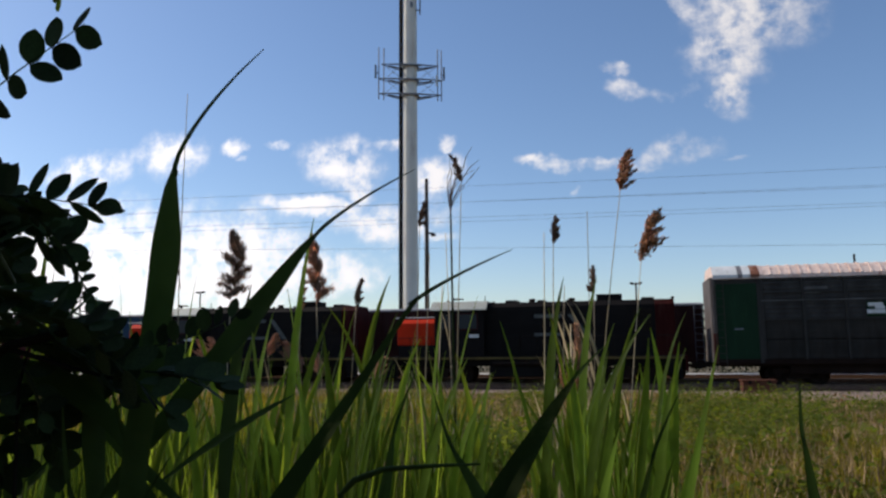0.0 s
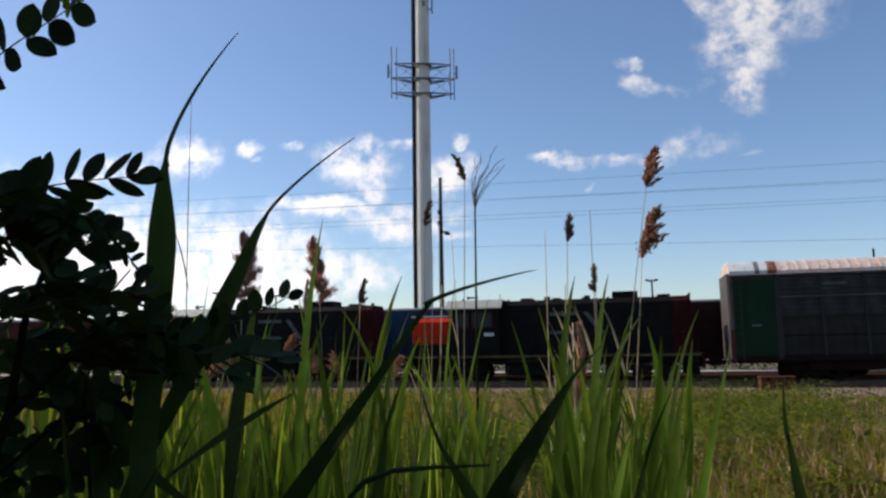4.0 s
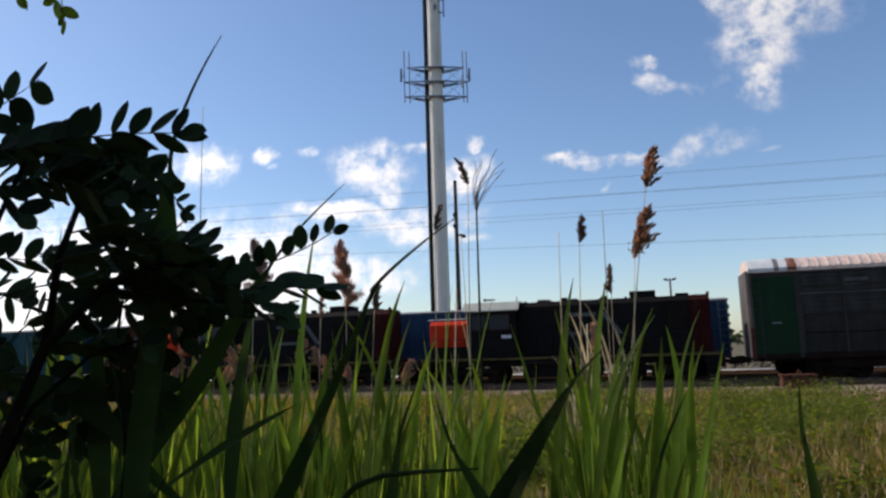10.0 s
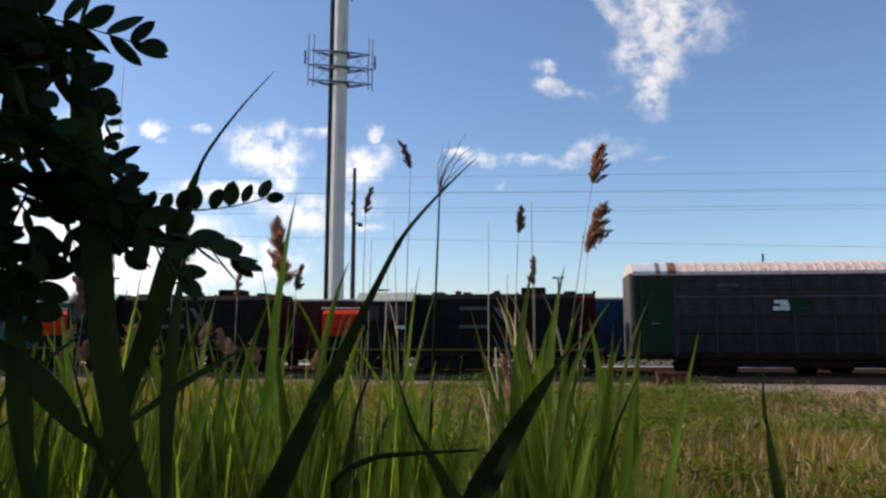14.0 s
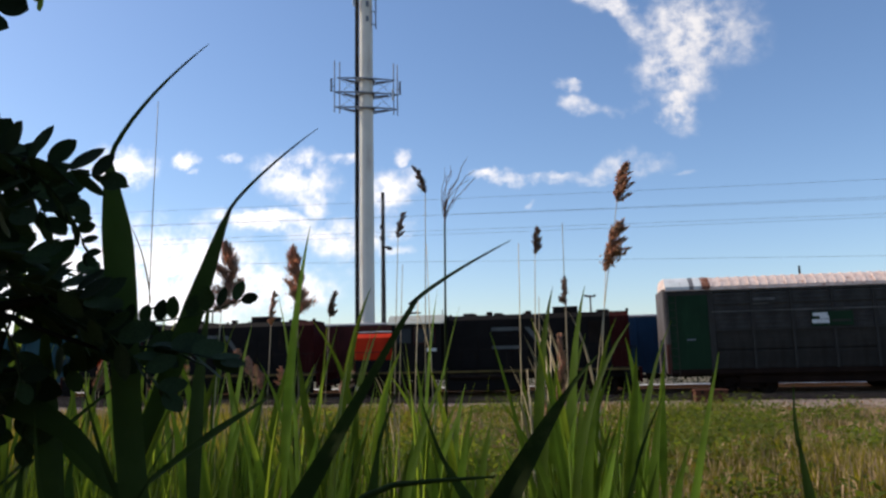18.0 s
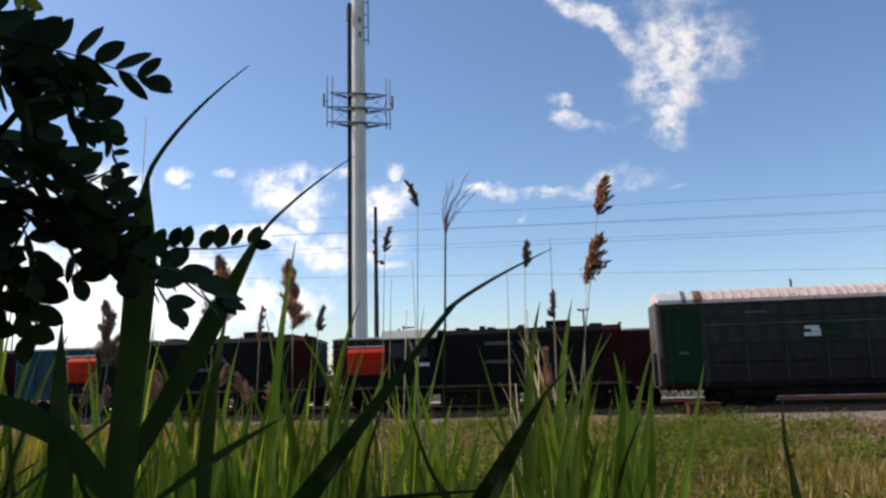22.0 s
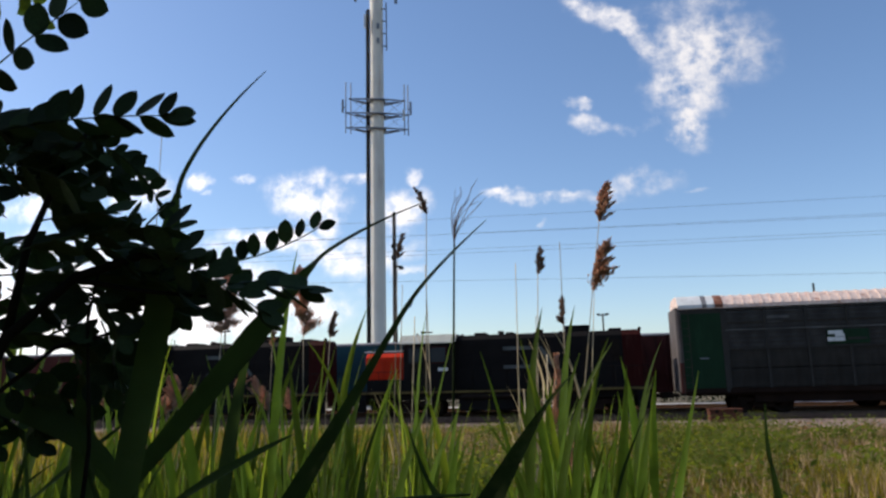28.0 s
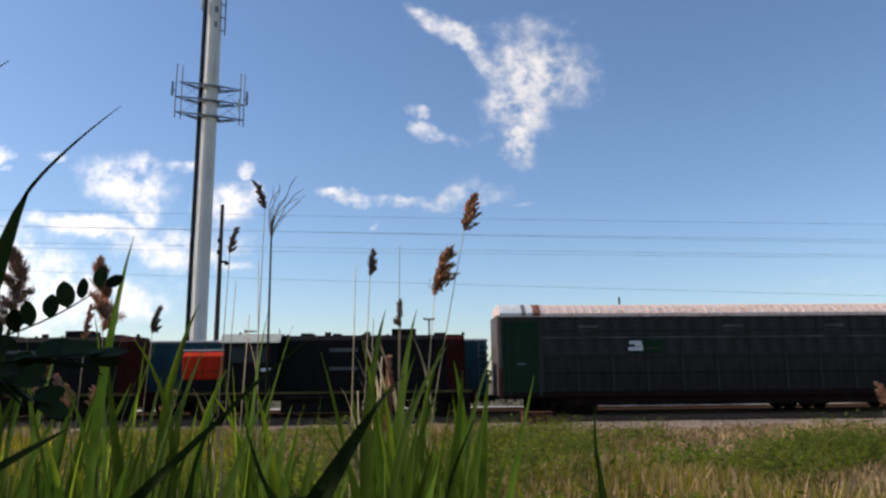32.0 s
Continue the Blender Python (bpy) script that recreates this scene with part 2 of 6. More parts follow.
GRASS = material("meadow_grass", (0.142, 0.122, 0.018), 0.7, vary=0.6, scale=0.35, spec=0.15, stain=(0.22, 0.145, 0.05), stain_amount=0.45, stain_scale=0.3, bump=0, per='island', through_colour=(0.38, 0.30, 0.02), through_part=0.45)
GRASS_TALL = material("rank_grass", (0.050, 0.078, 0.010), 0.6, vary=0.4, scale=2.0, stain=(0.14, 0.115, 0.035), stain_amount=0.25, stain_scale=1.5, bump=0, spec=0.2, per='island', through_colour=(0.19, 0.26, 0.016), through_part=0.45)
GRASS_DRY = material("dry_grass", (0.46, 0.30, 0.16), 0.7, vary=0.3, scale=0.5, bump=0, per='island', through_colour=(0.20, 0.14, 0.06), through_part=0.3)
WEED = material("meadow_weed", (0.086, 0.104, 0.016), 0.7, vary=0.5, scale=1.2, stain=(0.05, 0.08, 0.014), stain_amount=0.4, stain_scale=0.8, bump=0, spec=0.1, through_colour=(0.21, 0.24, 0.02), through_part=0.45)
WEED_DRY = material("seeding_weed", (0.36, 0.20, 0.09), 0.8, vary=0.4, scale=1.2, bump=0, spec=0.1, per='island', through_colour=(0.22, 0.12, 0.04), through_part=0.3)
ROAD = material("pale_service_road", (0.62, 0.58, 0.50), 0.9, vary=0.15, scale=0.6, stain=(0.45, 0.40, 0.33), stain_amount=0.3, stain_scale=0.4, bump=0.4, bump_scale=8, spec=0.1)
SOIL = material("meadow_soil", (0.12, 0.088, 0.046), 0.95, vary=0.35, scale=0.6, stain=(0.040, 0.052, 0.016), stain_amount=0.5, stain_scale=0.25, bump=0.6, bump_scale=6)
# brown ballast, darkened further in colour for the shade round the trains
GRAVEL = material("shaded_ballast_gravel", (0.034, 0.018, 0.010), 0.95, vary=0.45, scale=9, stain=(0.046, 0.024, 0.013), stain_amount=0.35, stain_scale=0.6, bump=1.0, bump_scale=14, spec=0.0)
# same gravel without that darkening, for the shoulder in the sun
SHOULDER = material("pale_gravel", (0.27, 0.19, 0.14), 0.95, vary=0.45, scale=9, stain=(0.09, 0.065, 0.045), stain_amount=0.35, stain_scale=0.7, bump=1.0, bump_scale=14)
STONE = material("ballast_stone", (0.22, 0.165, 0.130), 0.9, vary=0.3, scale=6, bump=0.3, bump_scale=30, per='island')
TIE = material("wooden_sleeper", (0.034, 0.021, 0.014), 0.9, vary=0.35, scale=5, stain=(0.12, 0.10, 0.08), stain_amount=0.2, stain_scale=6, bump=0.4, bump_scale=30, spec=0.02, per='object')
RAIL = material("rail_steel", (0.10, 0.06, 0.045), 0.55, 0.4, vary=0.3, scale=4, bump=0.2, bump_scale=30)
RAIL_TOP = material("polished_rail", (0.20, 0.15, 0.11), 0.5, 0.6, vary=0.1, scale=8, bump=0.05, bump_scale=60)
BLACK = material("black_paint", (0.0105, 0.0090, 0.0084), 0.7, vary=0.3, scale=1.2, stain=(0.012, 0.008, 0.006), stain_amount=0.25, stain_scale=1.4, streak=True, bump=0.08, bump_scale=20, spec=0.06)
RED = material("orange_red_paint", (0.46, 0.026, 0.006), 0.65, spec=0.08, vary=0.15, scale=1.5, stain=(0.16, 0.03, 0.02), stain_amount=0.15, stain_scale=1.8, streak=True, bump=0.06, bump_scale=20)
# much darker red than the nose
RED_DULL = material("dark_red_paint", (0.032, 0.005, 0.004), 0.7, spec=0.06, vary=0.2, scale=1.5, stain=(0.05, 0.02, 0.015), stain_amount=0.3, stain_scale=1.8, streak=True, bump=0.06, bump_scale=20)
END_GREY = material("dull_grey_paint", (0.092, 0.076, 0.070), 0.75, vary=0.35, scale=1.5, stain=(0.040, 0.026, 0.020), stain_amount=0.5, stain_scale=1.6, streak=True, bump=0.08, bump_scale=30)
OLD_WHITE = material("dirty_white_paint", (0.075, 0.080, 0.074), 0.7, vary=0.3, scale=2.0, stain=(0.05, 0.05, 0.05), stain_amount=0.35, stain_scale=2.5, streak=True, bump=0.08, bump_scale=30)
WHITE = material("white_paint", (0.62, 0.62, 0.60), 0.55, vary=0.12, scale=2.0, stain=(0.28, 0.24, 0.20), stain_amount=0.2, stain_scale=2.0, streak=True, bump=0.08, bump_scale=30)
GREY_ROOF = material("grey_cab_roof", (0.36, 0.36, 0.31), 0.6, vary=0.2, scale=2.0, stain=(0.15, 0.12, 0.09), stain_amount=0.25, stain_scale=2.0, bump=0.1, bump_scale=30)
STEEL = material("dirty_steel", (0.020, 0.014, 0.011), 0.8, 0.1, spec=0.05, vary=0.3, scale=4, stain=(0.035, 0.018, 0.011), stain_amount=0.35, stain_scale=3, bump=0.3, bump_scale=30)
GLASS = material("cab_glass", (0.02, 0.025, 0.03), 0.25, vary=0.05, bump=0, spec=0.18)
RACK = material("dark_green_screen", (0.030, 0.027, 0.023), 0.65, 0.0, spec=0.08, vary=0.35, scale=1.0, stain=(0.020, 0.015, 0.012), stain_amount=0.40, stain_scale=0.9, streak=True, bump=0.15, bump_scale=24)
# paler upper screens: light reflected off the ribs, put into the colour
RACK_SHEEN = material("upper_screen_sheen", (0.046, 0.043, 0.040), 0.6, 0.0, spec=0.12, vary=0.5, scale=1.0, stain=(0.024, 0.021, 0.019), stain_amount=0.55, stain_scale=0.7, bump=0.15, bump_scale=24)
RACK_POST = material("rack_post", (0.038, 0.035, 0.031), 0.7, 0.0, spec=0.08, vary=0.25, scale=1.5, stain=(0.03, 0.018, 0.012), stain_amount=0.2, stain_scale=2, bump=0.15, bump_scale=24)
# pale grey for the glint along the rail; lettering bars share it
RACK_RAIL = material("rail_glint_and_lettering", (0.12, 0.115, 0.11), 0.6, vary=0.5, scale=1.5, stain=(0.018, 0.018, 0.016), stain_amount=0.5, stain_scale=0.5, bump=0.1, bump_scale=24, spec=0.15)
RACK_GREEN = material("green_end_panel", (0.009, 0.030, 0.013), 0.6, spec=0.1, vary=0.18, scale=0.9, stain=(0.015, 0.05, 0.022), stain_amount=0.3, stain_scale=1.1, streak=True, bump=0.1, bump_scale=20)
RACK_SILL = material("rusty_sill", (0.019, 0.011, 0.008), 0.85, 0.0, spec=0.05, vary=0.35, scale=1.2, stain=(0.016, 0.010, 0.008), stain_amount=0.4, stain_scale=1.5, bump=0.3, bump_scale=20)
RACK_ROOF = material("galvanised_roof", (0.74, 0.57, 0.48), 0.55, 0.1, vary=0.15, scale=2.5, stain=(0.40, 0.17, 0.10), stain_amount=0.42, stain_scale=3.2, bump=0.15, bump_scale=20)
RUSTY_ROOF = material("rusted_roof_seam", (0.20, 0.085, 0.055), 0.85, spec=0.06, vary=0.4, scale=3, stain=(0.45, 0.33, 0.27), stain_amount=0.25, stain_scale=3, bump=0.25, bump_scale=20)
RUSTY_BOX = material("rusty_steel_box", (0.10, 0.042, 0.026), 0.85, spec=0.06, vary=0.35, scale=2.5, stain=(0.05, 0.025, 0.018), stain_amount=0.35, stain_scale=2, streak=True, bump=0.25, bump_scale=20)
EDGE = material("dull_yellow_edge", (0.12, 0.085, 0.03), 0.75, spec=0.06, vary=0.4, scale=1.5, stain=(0.03, 0.022, 0.015), stain_amount=0.4, stain_scale=2, bump=0.1, bump_scale=20)
RUST = material("rust_paint", (0.080, 0.024, 0.019), 0.85, spec=0.06, vary=0.3, scale=0.9, stain=(0.04, 0.018, 0.014), stain_amount=0.35, stain_scale=1.2, streak=True, bump=0.25, bump_scale=20)
OXIDE = material("brown_oxide_paint", (0.042, 0.016, 0.013), 0.85, spec=0.06, vary=0.3, scale=0.9, stain=(0.034, 0.019, 0.016), stain_amount=0.35, stain_scale=1.2, streak=True, bump=0.25, bump_scale=20)
NAVY = material("blue_paint", (0.024, 0.056, 0.100), 0.7, spec=0.1, vary=0.2, scale=0.9, stain=(0.03, 0.045, 0.06), stain_amount=0.3, stain_scale=1.2, streak=True, bump=0.1, bump_scale=20)
TEAL = material("teal_paint", (0.024, 0.070, 0.080), 0.7, spec=0.1, vary=0.2, scale=0.9, stain=(0.03, 0.05, 0.05), stain_amount=0.3, stain_scale=1.2, streak=True, bump=0.1, bump_scale=20)
CAR_ROOF = material("wagon_roof", (0.18, 0.17, 0.17), 0.6, 0.2, vary=0.2, scale=1.5, stain=(0.10, 0.06, 0.045), stain_amount=0.3, stain_scale=1.5, bump=0.1, bump_scale=20)
MAST = material("galvanised_mast", (0.72, 0.67, 0.58), 0.7, 0.0, spec=0.15, vary=0.10, scale=0.5, stain=(0.46, 0.36, 0.31), stain_amount=0.25, stain_scale=0.5, streak=True, bump=0.08, bump_scale=20)
CABLE = material("black_cable", (0.010, 0.010, 0.011), 0.8, spec=0.05, vary=0.2, scale=2, bump=0.2, bump_scale=20)
GALV = material("galvanised_bar", (0.17, 0.18, 0.20), 0.5, 0.5, vary=0.2, scale=5, bump=0.1, bump_scale=40)
POLE_WOOD = material("tarred_wood", (0.055, 0.045, 0.038), 0.85, vary=0.3, scale=2, bump=0.3, bump_scale=20)
WIRE = material("overhead_wire", (0.16, 0.19, 0.24), 0.5, 0.3, vary=0.1, bump=0)
# dark filler leaves that stand in for shade under the wagons
SHADE_FILLER = material("shade_filler_leaves", (0.016, 0.020, 0.008), 0.8, vary=0.4, scale=0.6, bump=0, spec=0.1, per='island', through_colour=(0.012, 0.016, 0.005), through_part=0.3)
WOODS = material("far_foliage", (0.055, 0.085, 0.035), 0.8, vary=0.3, scale=0.2, bump=0, per='island', through_colour=(0.09, 0.13, 0.03), through_part=0.3)


# ---------------------------------------------------------------- building helpers
def mesh_of(name, verts, faces, mat, smooth=False):
    me = bpy.data.meshes.new(name)
    me.from_pydata([tuple(v) for v in verts], [], faces)
    me.materials.append(mat)
    if smooth:
        me.polygons.foreach_set("use_smooth", [True] * len(me.polygons))
    me.update()
    return me


def put(name, mesh, parent=None, label="", m=None):
    ob = new(name, mesh)
    if parent is not None:
        ob.parent = parent
    if m is not None:
        ob.matrix_basis = m
    if label:
        ob["label"] = label
    return ob


def part(name, bm, mat, parent, label="", m=None, smooth=False):
    me = bpy.data.meshes.new(name)
    bm.normal_update()
    bm.to_mesh(me)
    bm.free()
    me.materials.append(mat)
    if smooth:
        me.polygons.foreach_set("use_smooth", [True] * len(me.polygons))
    return put(name, me, parent, label, m)


def thing(name, label, category, place, group="", kind=""):
    ob = tagged(new(name), label, category, group, kind)
    ob.matrix_basis = place if isinstance(place, Matrix) else Matrix.Translation(place)
    return ob


def box(bm, x0, x1, y0, y1, z0, z1, bevel=0.0):
    vs = [bm.verts.new(p) for p in ((x0, y0, z0), (x1, y0, z0), (x1, y1, z0), (x0, y1, z0), (x0, y0, z1), (x1, y0, z1), (x1, y1, z1), (x0, y1, z1))]
    fs = [bm.faces.new([vs[i] for i in f]) for f in ((3, 2, 1, 0), (4, 5, 6, 7), (0, 1, 5, 4), (1, 2, 6, 5), (2, 3, 7, 6), (3, 0, 4, 7))]
    if bevel:
        edges = {e for f in fs for e in f.edges}
        bmesh.ops.bevel(bm, geom=list(edges), offset=bevel, segments=2, affect='EDGES', profile=0.6)
    return bm


def boxes(*rows, bevel=0.0):
    bm = bmesh.new()
    for r in rows:
        box(bm, *r, bevel=bevel)
    return bm


def tube(bm, points, radii, n=8, caps=True):
    """A round bar through the points."""
    rings = []
    for i, p in enumerate(points):
        p = Vector(p)
        a, b = Vector(points[max(i - 1, 0)]), Vector(points[min(i + 1, len(points) - 1)])
        d = (b - a).normalized()
        s = d.cross(Vector((0, 1, 0.01)))
        if s.length < 0.1:
            s = d.cross(Vector((1, 0, 0)))
        s.normalize()
        q = d.cross(s)
        r = radii[i] if isinstance(radii, (list, tuple)) else radii
        rings.append([bm.verts.new(p + (s * math.cos(k * 2 * math.pi / n) + q * math.sin(k * 2 * math.pi / n)) * r) for k in range(n)])
    for u, w in zip(rings, rings[1:]):
        for k in range(n):
            bm.faces.new((u[k], u[(k + 1) % n], w[(k + 1) % n], w[k]))
    if caps:
        bm.faces.new(rings[0][::-1])
        bm.faces.new(rings[-1])
    return bm


def bar(p, q, r, n=8):
    return tube(bmesh.new(), [p, q], r, n)


def profile(points, x0, x1, bevel=0.0):
    """A solid drawn along x from an outline in (y, z)."""
    bm = bmesh.new()
    a = [bm.verts.new((x0, y, z)) for y, z in points]
    b = [bm.verts.new((x1, y, z)) for y, z in points]
    k = len(points)
    for i in range(k):
        bm.faces.new((a[i], a[(i + 1) % k], b[(i + 1) % k], b[i]))
    bm.faces.new(a[::-1])
    bm.faces.new(b)
    bmesh.ops.recalc_face_normals(bm, faces=bm.faces[:])
    if bevel:
        bmesh.ops.bevel(bm, geom=bm.edges[:], offset=bevel, segments=2, affect='EDGES', profile=0.6)
    return bm


def wheel_bm(r=0.46, w=0.14):
    """A railway wheel lying along y, with flange, rim and hub."""
    bm = bmesh.new()
    outline = ((-0.5, 0.0), (-0.5, 0.32), (-0.2, 0.36), (-0.2, 0.80), (-0.5, 0.84), (-0.5, 1.0), (0.35, 1.02), (0.4, 1.08), (0.5, 1.08), (0.5, 0.0))
    rings = []
    for yy, rr in outline:
        rings.append([bm.verts.new((math.cos(a) * rr * r, yy * w, math.sin(a) * rr * r)) for a in (k * math.pi / 10 for k in range(20))] if rr else [bm.verts.new((0, yy * w, 0))])
    for a, b in zip(rings, rings[1:]):
        for k in range(20):
            va = a[k % len(a)], a[(k + 1) % len(a)]
            vb = b[k % len(b)], b[(k + 1) % len(b)]
            bm.faces.new([v for v in dict.fromkeys((va[0], va[1], vb[1], vb[0]))])
    bmesh.ops.recalc_face_normals(bm, faces=bm.faces[:])
    return bm


_wheel = {}


def wheel_mesh(r):
    if r not in _wheel:
        me = bpy.data.meshes.new("wheel")
        bm = wheel_bm(r)
        bm.to_mesh(me)
        bm.free()
        me.materials.append(STEEL)
        _wheel[r] = me
    return _wheel[r]


def bogie(parent, x, r=0.42, base=1.75, label="rusty cast steel bogie"):
    """A two-axle bogie with side frames, springs and wheels; rails at z = 0 of the parent."""
    bm = bmesh.new()
    for y in (-0.98, 0.98):
        box(bm, -base / 2 - 0.22, base / 2 + 0.22, y - 0.07, y + 0.07, r + 0.02, r + 0.26, 0.03)
        box(bm, -0.45, 0.45, y - 0.09, y + 0.09, r - 0.22, r + 0.03, 0.03)
        for k in (-0.25, 0, 0.25):
            tube(bm, [(k, y, r - 0.05), (k, y, r + 0.2)], 0.09, 8)
        for k in (-base / 2, base / 2):
            box(bm, k - 0.13, k + 0.13, y - 0.12, y + 0.12, r - 0.13, r + 0.14, 0.02)
    box(bm, -0.2, 0.2, -0.95, 0.95, r + 0.1, r + 0.34, 0.03)
    b = part("bogie", bm, RACK_SILL, parent, label, Matrix.Translation((x, 0, 0)))
    for k in (-base / 2, base / 2):
        for y, turn in ((-0.755, 0), (0.755, 180)):
            put("wheel", wheel_mesh(r), b, "", pose(k, y, r, 0, 0, turn))
    return b


def coupler(parent, x, way, z=0.85):
    bm = boxes((min(x, x + way * 0.75), max(x, x + way * 0.75), -0.09, 0.09, z - 0.09, z + 0.09), bevel=0.02)
    box(bm, x + way * 0.75 - 0.16, x + way * 0.75 + 0.16, -0.17, 0.17, z - 0.15, z + 0.15, 0.04)
    return part("coupler", bm, STEEL, parent)


# ---------------------------------------------------------------- ground, ballast, tracks
def ground_z(x, y):
    """Height of the meadow: a low bank by the camera that falls to the railway."""
    f = min(max((y - 6.0) / 20.0, 0.0), 1.0)
    base = -0.02 - 0.30 * f * f * (3 - 2 * f)
    swell = 0.05 * noise.noise((x * 0.22, y * 0.22, 0.3)) + 0.03 * noise.noise((x * 0.7, y * 0.7, 1.3))
    return base + (swell if y < 60 else 0.0)


def build_ground():
    xs = sorted(set([-3000, -1200, -500, -220, -120, -80, -60] + [round(-50 + 1.25 * i, 3) for i in range(73)] + [50, 70, 120, 220, 500, 1200, 3000]))
    ys = sorted(set([-3000, -800, -200, -60, -20, -8, -4] + [round(-2 + 0.8 * i, 3) for i in range(60)] + [50, 60, 80, 120, 200, 400, 900, 1800, 3500]))
    verts = [(x, y, ground_z(x, y)) for y in ys for x in xs]
    k = len(xs)
    faces = [(j * k + i, j * k + i + 1, (j + 1) * k + i + 1, (j + 1) * k + i) for j in range(len(ys) - 1) for i in range(k - 1)]
    g = put("ground", mesh_of("ground", verts, faces, SOIL, True))
    tagged(g, "rough meadow soil with dry and green patches", "ground", kind="structure")


build_ground()

TRACKS = ((33.0, 0.06), (37.0, 0.0), (41.6, 0.0))      # centre lines and rail heights


def build_ballast():
    half = ((31.75, -0.08), (34.9, -0.09), (35.2, -0.16), (53.6, -0.20))
    y_out, z_out = (31.0, -0.2), (54.4, -0.44)
    prof = [y_out, *half, z_out]
    xs = [-140 + 1.0 * i for i in range(281)]
    rnd = random.Random(4)
    verts, faces = [], []
    for x in xs:
        for y, z in prof:
            verts.append((x, y + rnd.uniform(-0.07, 0.07), z + rnd.uniform(-0.015, 0.015)))
    k = len(prof)
    for i in range(len(xs) - 1):
        for j in range(k - 1):
            faces.append((i * k + j, (i + 1) * k + j, (i + 1) * k + j + 1, i * k + j + 1))
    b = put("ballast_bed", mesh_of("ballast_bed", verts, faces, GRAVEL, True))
    tagged(b, "brown crushed stone ballast bed, darkened for the trains' shade", "ballast", kind="structure")
    sh = [(29.75, -0.46), (30.1, -0.34), (31.1, -0.085), (31.8, -0.07)]
    verts = [(x, y + rnd.uniform(-0.12, 0.12) * (y < 31), z + rnd.uniform(-0.02, 0.02)) for x in xs for y, z in sh]
    faces = [(i * 4 + j, (i + 1) * 4 + j, (i + 1) * 4 + j + 1, i * 4 + j + 1) for i in range(len(xs) - 1) for j in range(3)]
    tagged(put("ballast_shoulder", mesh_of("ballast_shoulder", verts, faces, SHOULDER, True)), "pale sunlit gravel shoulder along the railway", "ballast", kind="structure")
    xr = [-160 + 4.0 * i for i in range(81)]
    verts = [(x, y + rnd.uniform(-0.15, 0.15), z) for x in xr for y, z in ((54.6, -0.5), (54.8, -0.27), (56, -0.25), (57.4, -0.27), (57.7, -0.5))]
    faces = [(i * 5 + j, (i + 1) * 5 + j, (i + 1) * 5 + j + 1, i * 5 + j + 1) for i in range(len(xr) - 1) for j in range(4)]
    tagged(put("service_road", mesh_of("service_road", verts, faces, ROAD)), "pale dusty service road behind the tracks", "road", kind="structure")
    # loose stones on the near shoulder
    sv, sf = [], []
    for i in range(17000):
        x, y = rnd.uniform(-34, 34), rnd.uniform(29.7, 31.7)
        z = -0.075 if y > 31.1 else -0.085 - (31.1 - y) * 0.255
        s = rnd.uniform(0.02, 0.055)
        o = len(sv)
        for dx, dy, dz in ((1, 0, 0), (0, 1, 0), (-1, 0, 0), (0, -1, 0), (0, 0, 1), (0, 0, -0.6)):
            sv.append((x + dx * s * rnd.uniform(0.6, 1.2), y + dy * s * rnd.uniform(0.6, 1.2), z + dz * s * rnd.uniform(0.5, 1.0)))
        for a, c in ((0, 1), (1, 2), (2, 3), (3, 0)):
            sf.append((o + a, o + c, o + 4))
            sf.append((o + c, o + a, o + 5))
    tagged(put("ballast_stones", mesh_of("ballast_stones", sv, sf, STONE)), "loose crushed stones along the ballast shoulder", "gravel", kind="stuff")


build_ballast()


def build_tracks():
    tie_me = bpy.data.meshes.new("sleeper")
    bm = boxes((-0.11, 0.11, -1.3, 1.3, -0.10, 0.06), bevel=0.012)
    bm.to_mesh(tie_me)
    bm.free()
    tie_me.materials.append(TIE)
    rnd = random.Random(9)
    for i, (yc, zr) in enumerate(TRACKS):
        tr = thing("railway_track", ("disused siding with rusty rails on dark sleepers", "steel rails on wooden sleepers under the parked engines",
                                     "steel rails on wooden sleepers under the rolling train")[i], "track", (0, yc, zr), kind="structure")
        for y in (-0.755, 0.755):
            part("rail", profile([(y - 0.07, -0.17), (y + 0.07, -0.17), (y + 0.07, -0.155), (y + 0.012, -0.13), (y + 0.012, -0.05), (y + 0.036, -0.035),
                                  (y + 0.036, -0.004), (y - 0.036, -0.004), (y - 0.036, -0.035), (y - 0.012, -0.05), (y - 0.012, -0.13), (y - 0.07, -0.155)], -130, 130), RAIL, tr)
            part("rail_head", boxes((-130, 130, y - 0.03, y + 0.03, -0.0035, 0.0)), RAIL_TOP, tr, "bright worn running surface")
        if i == 0:
            for k in range(130):
                put("sleeper", tie_me, tr, "", pose(-36 + 0.56 * k + rnd.uniform(-0.03, 0.03), rnd.uniform(-0.05, 0.05), -0.205, 0, 0, rnd.uniform(-1.2, 1.2)))
        else:
            sv, sf = [], []
            for k in range(360):
                x = -100 + 0.56 * k
                o = len(sv)
                sv += [(x + a, b, c) for c in (-0.3, -0.165) for a, b in ((-0.11, -1.3), (0.11, -1.3), (0.11, 1.3), (-0.11, 1.3))]
                sf += [tuple(o + q for q in f) for f in ((4, 5, 6, 7), (0, 1, 5, 4), (1, 2, 6, 5), (2, 3, 7, 6), (3, 0, 4, 7))]
            tagged(put("sleepers", mesh_of("sleepers", sv, sf, TIE), tr), kind="stuff")


build_tracks()


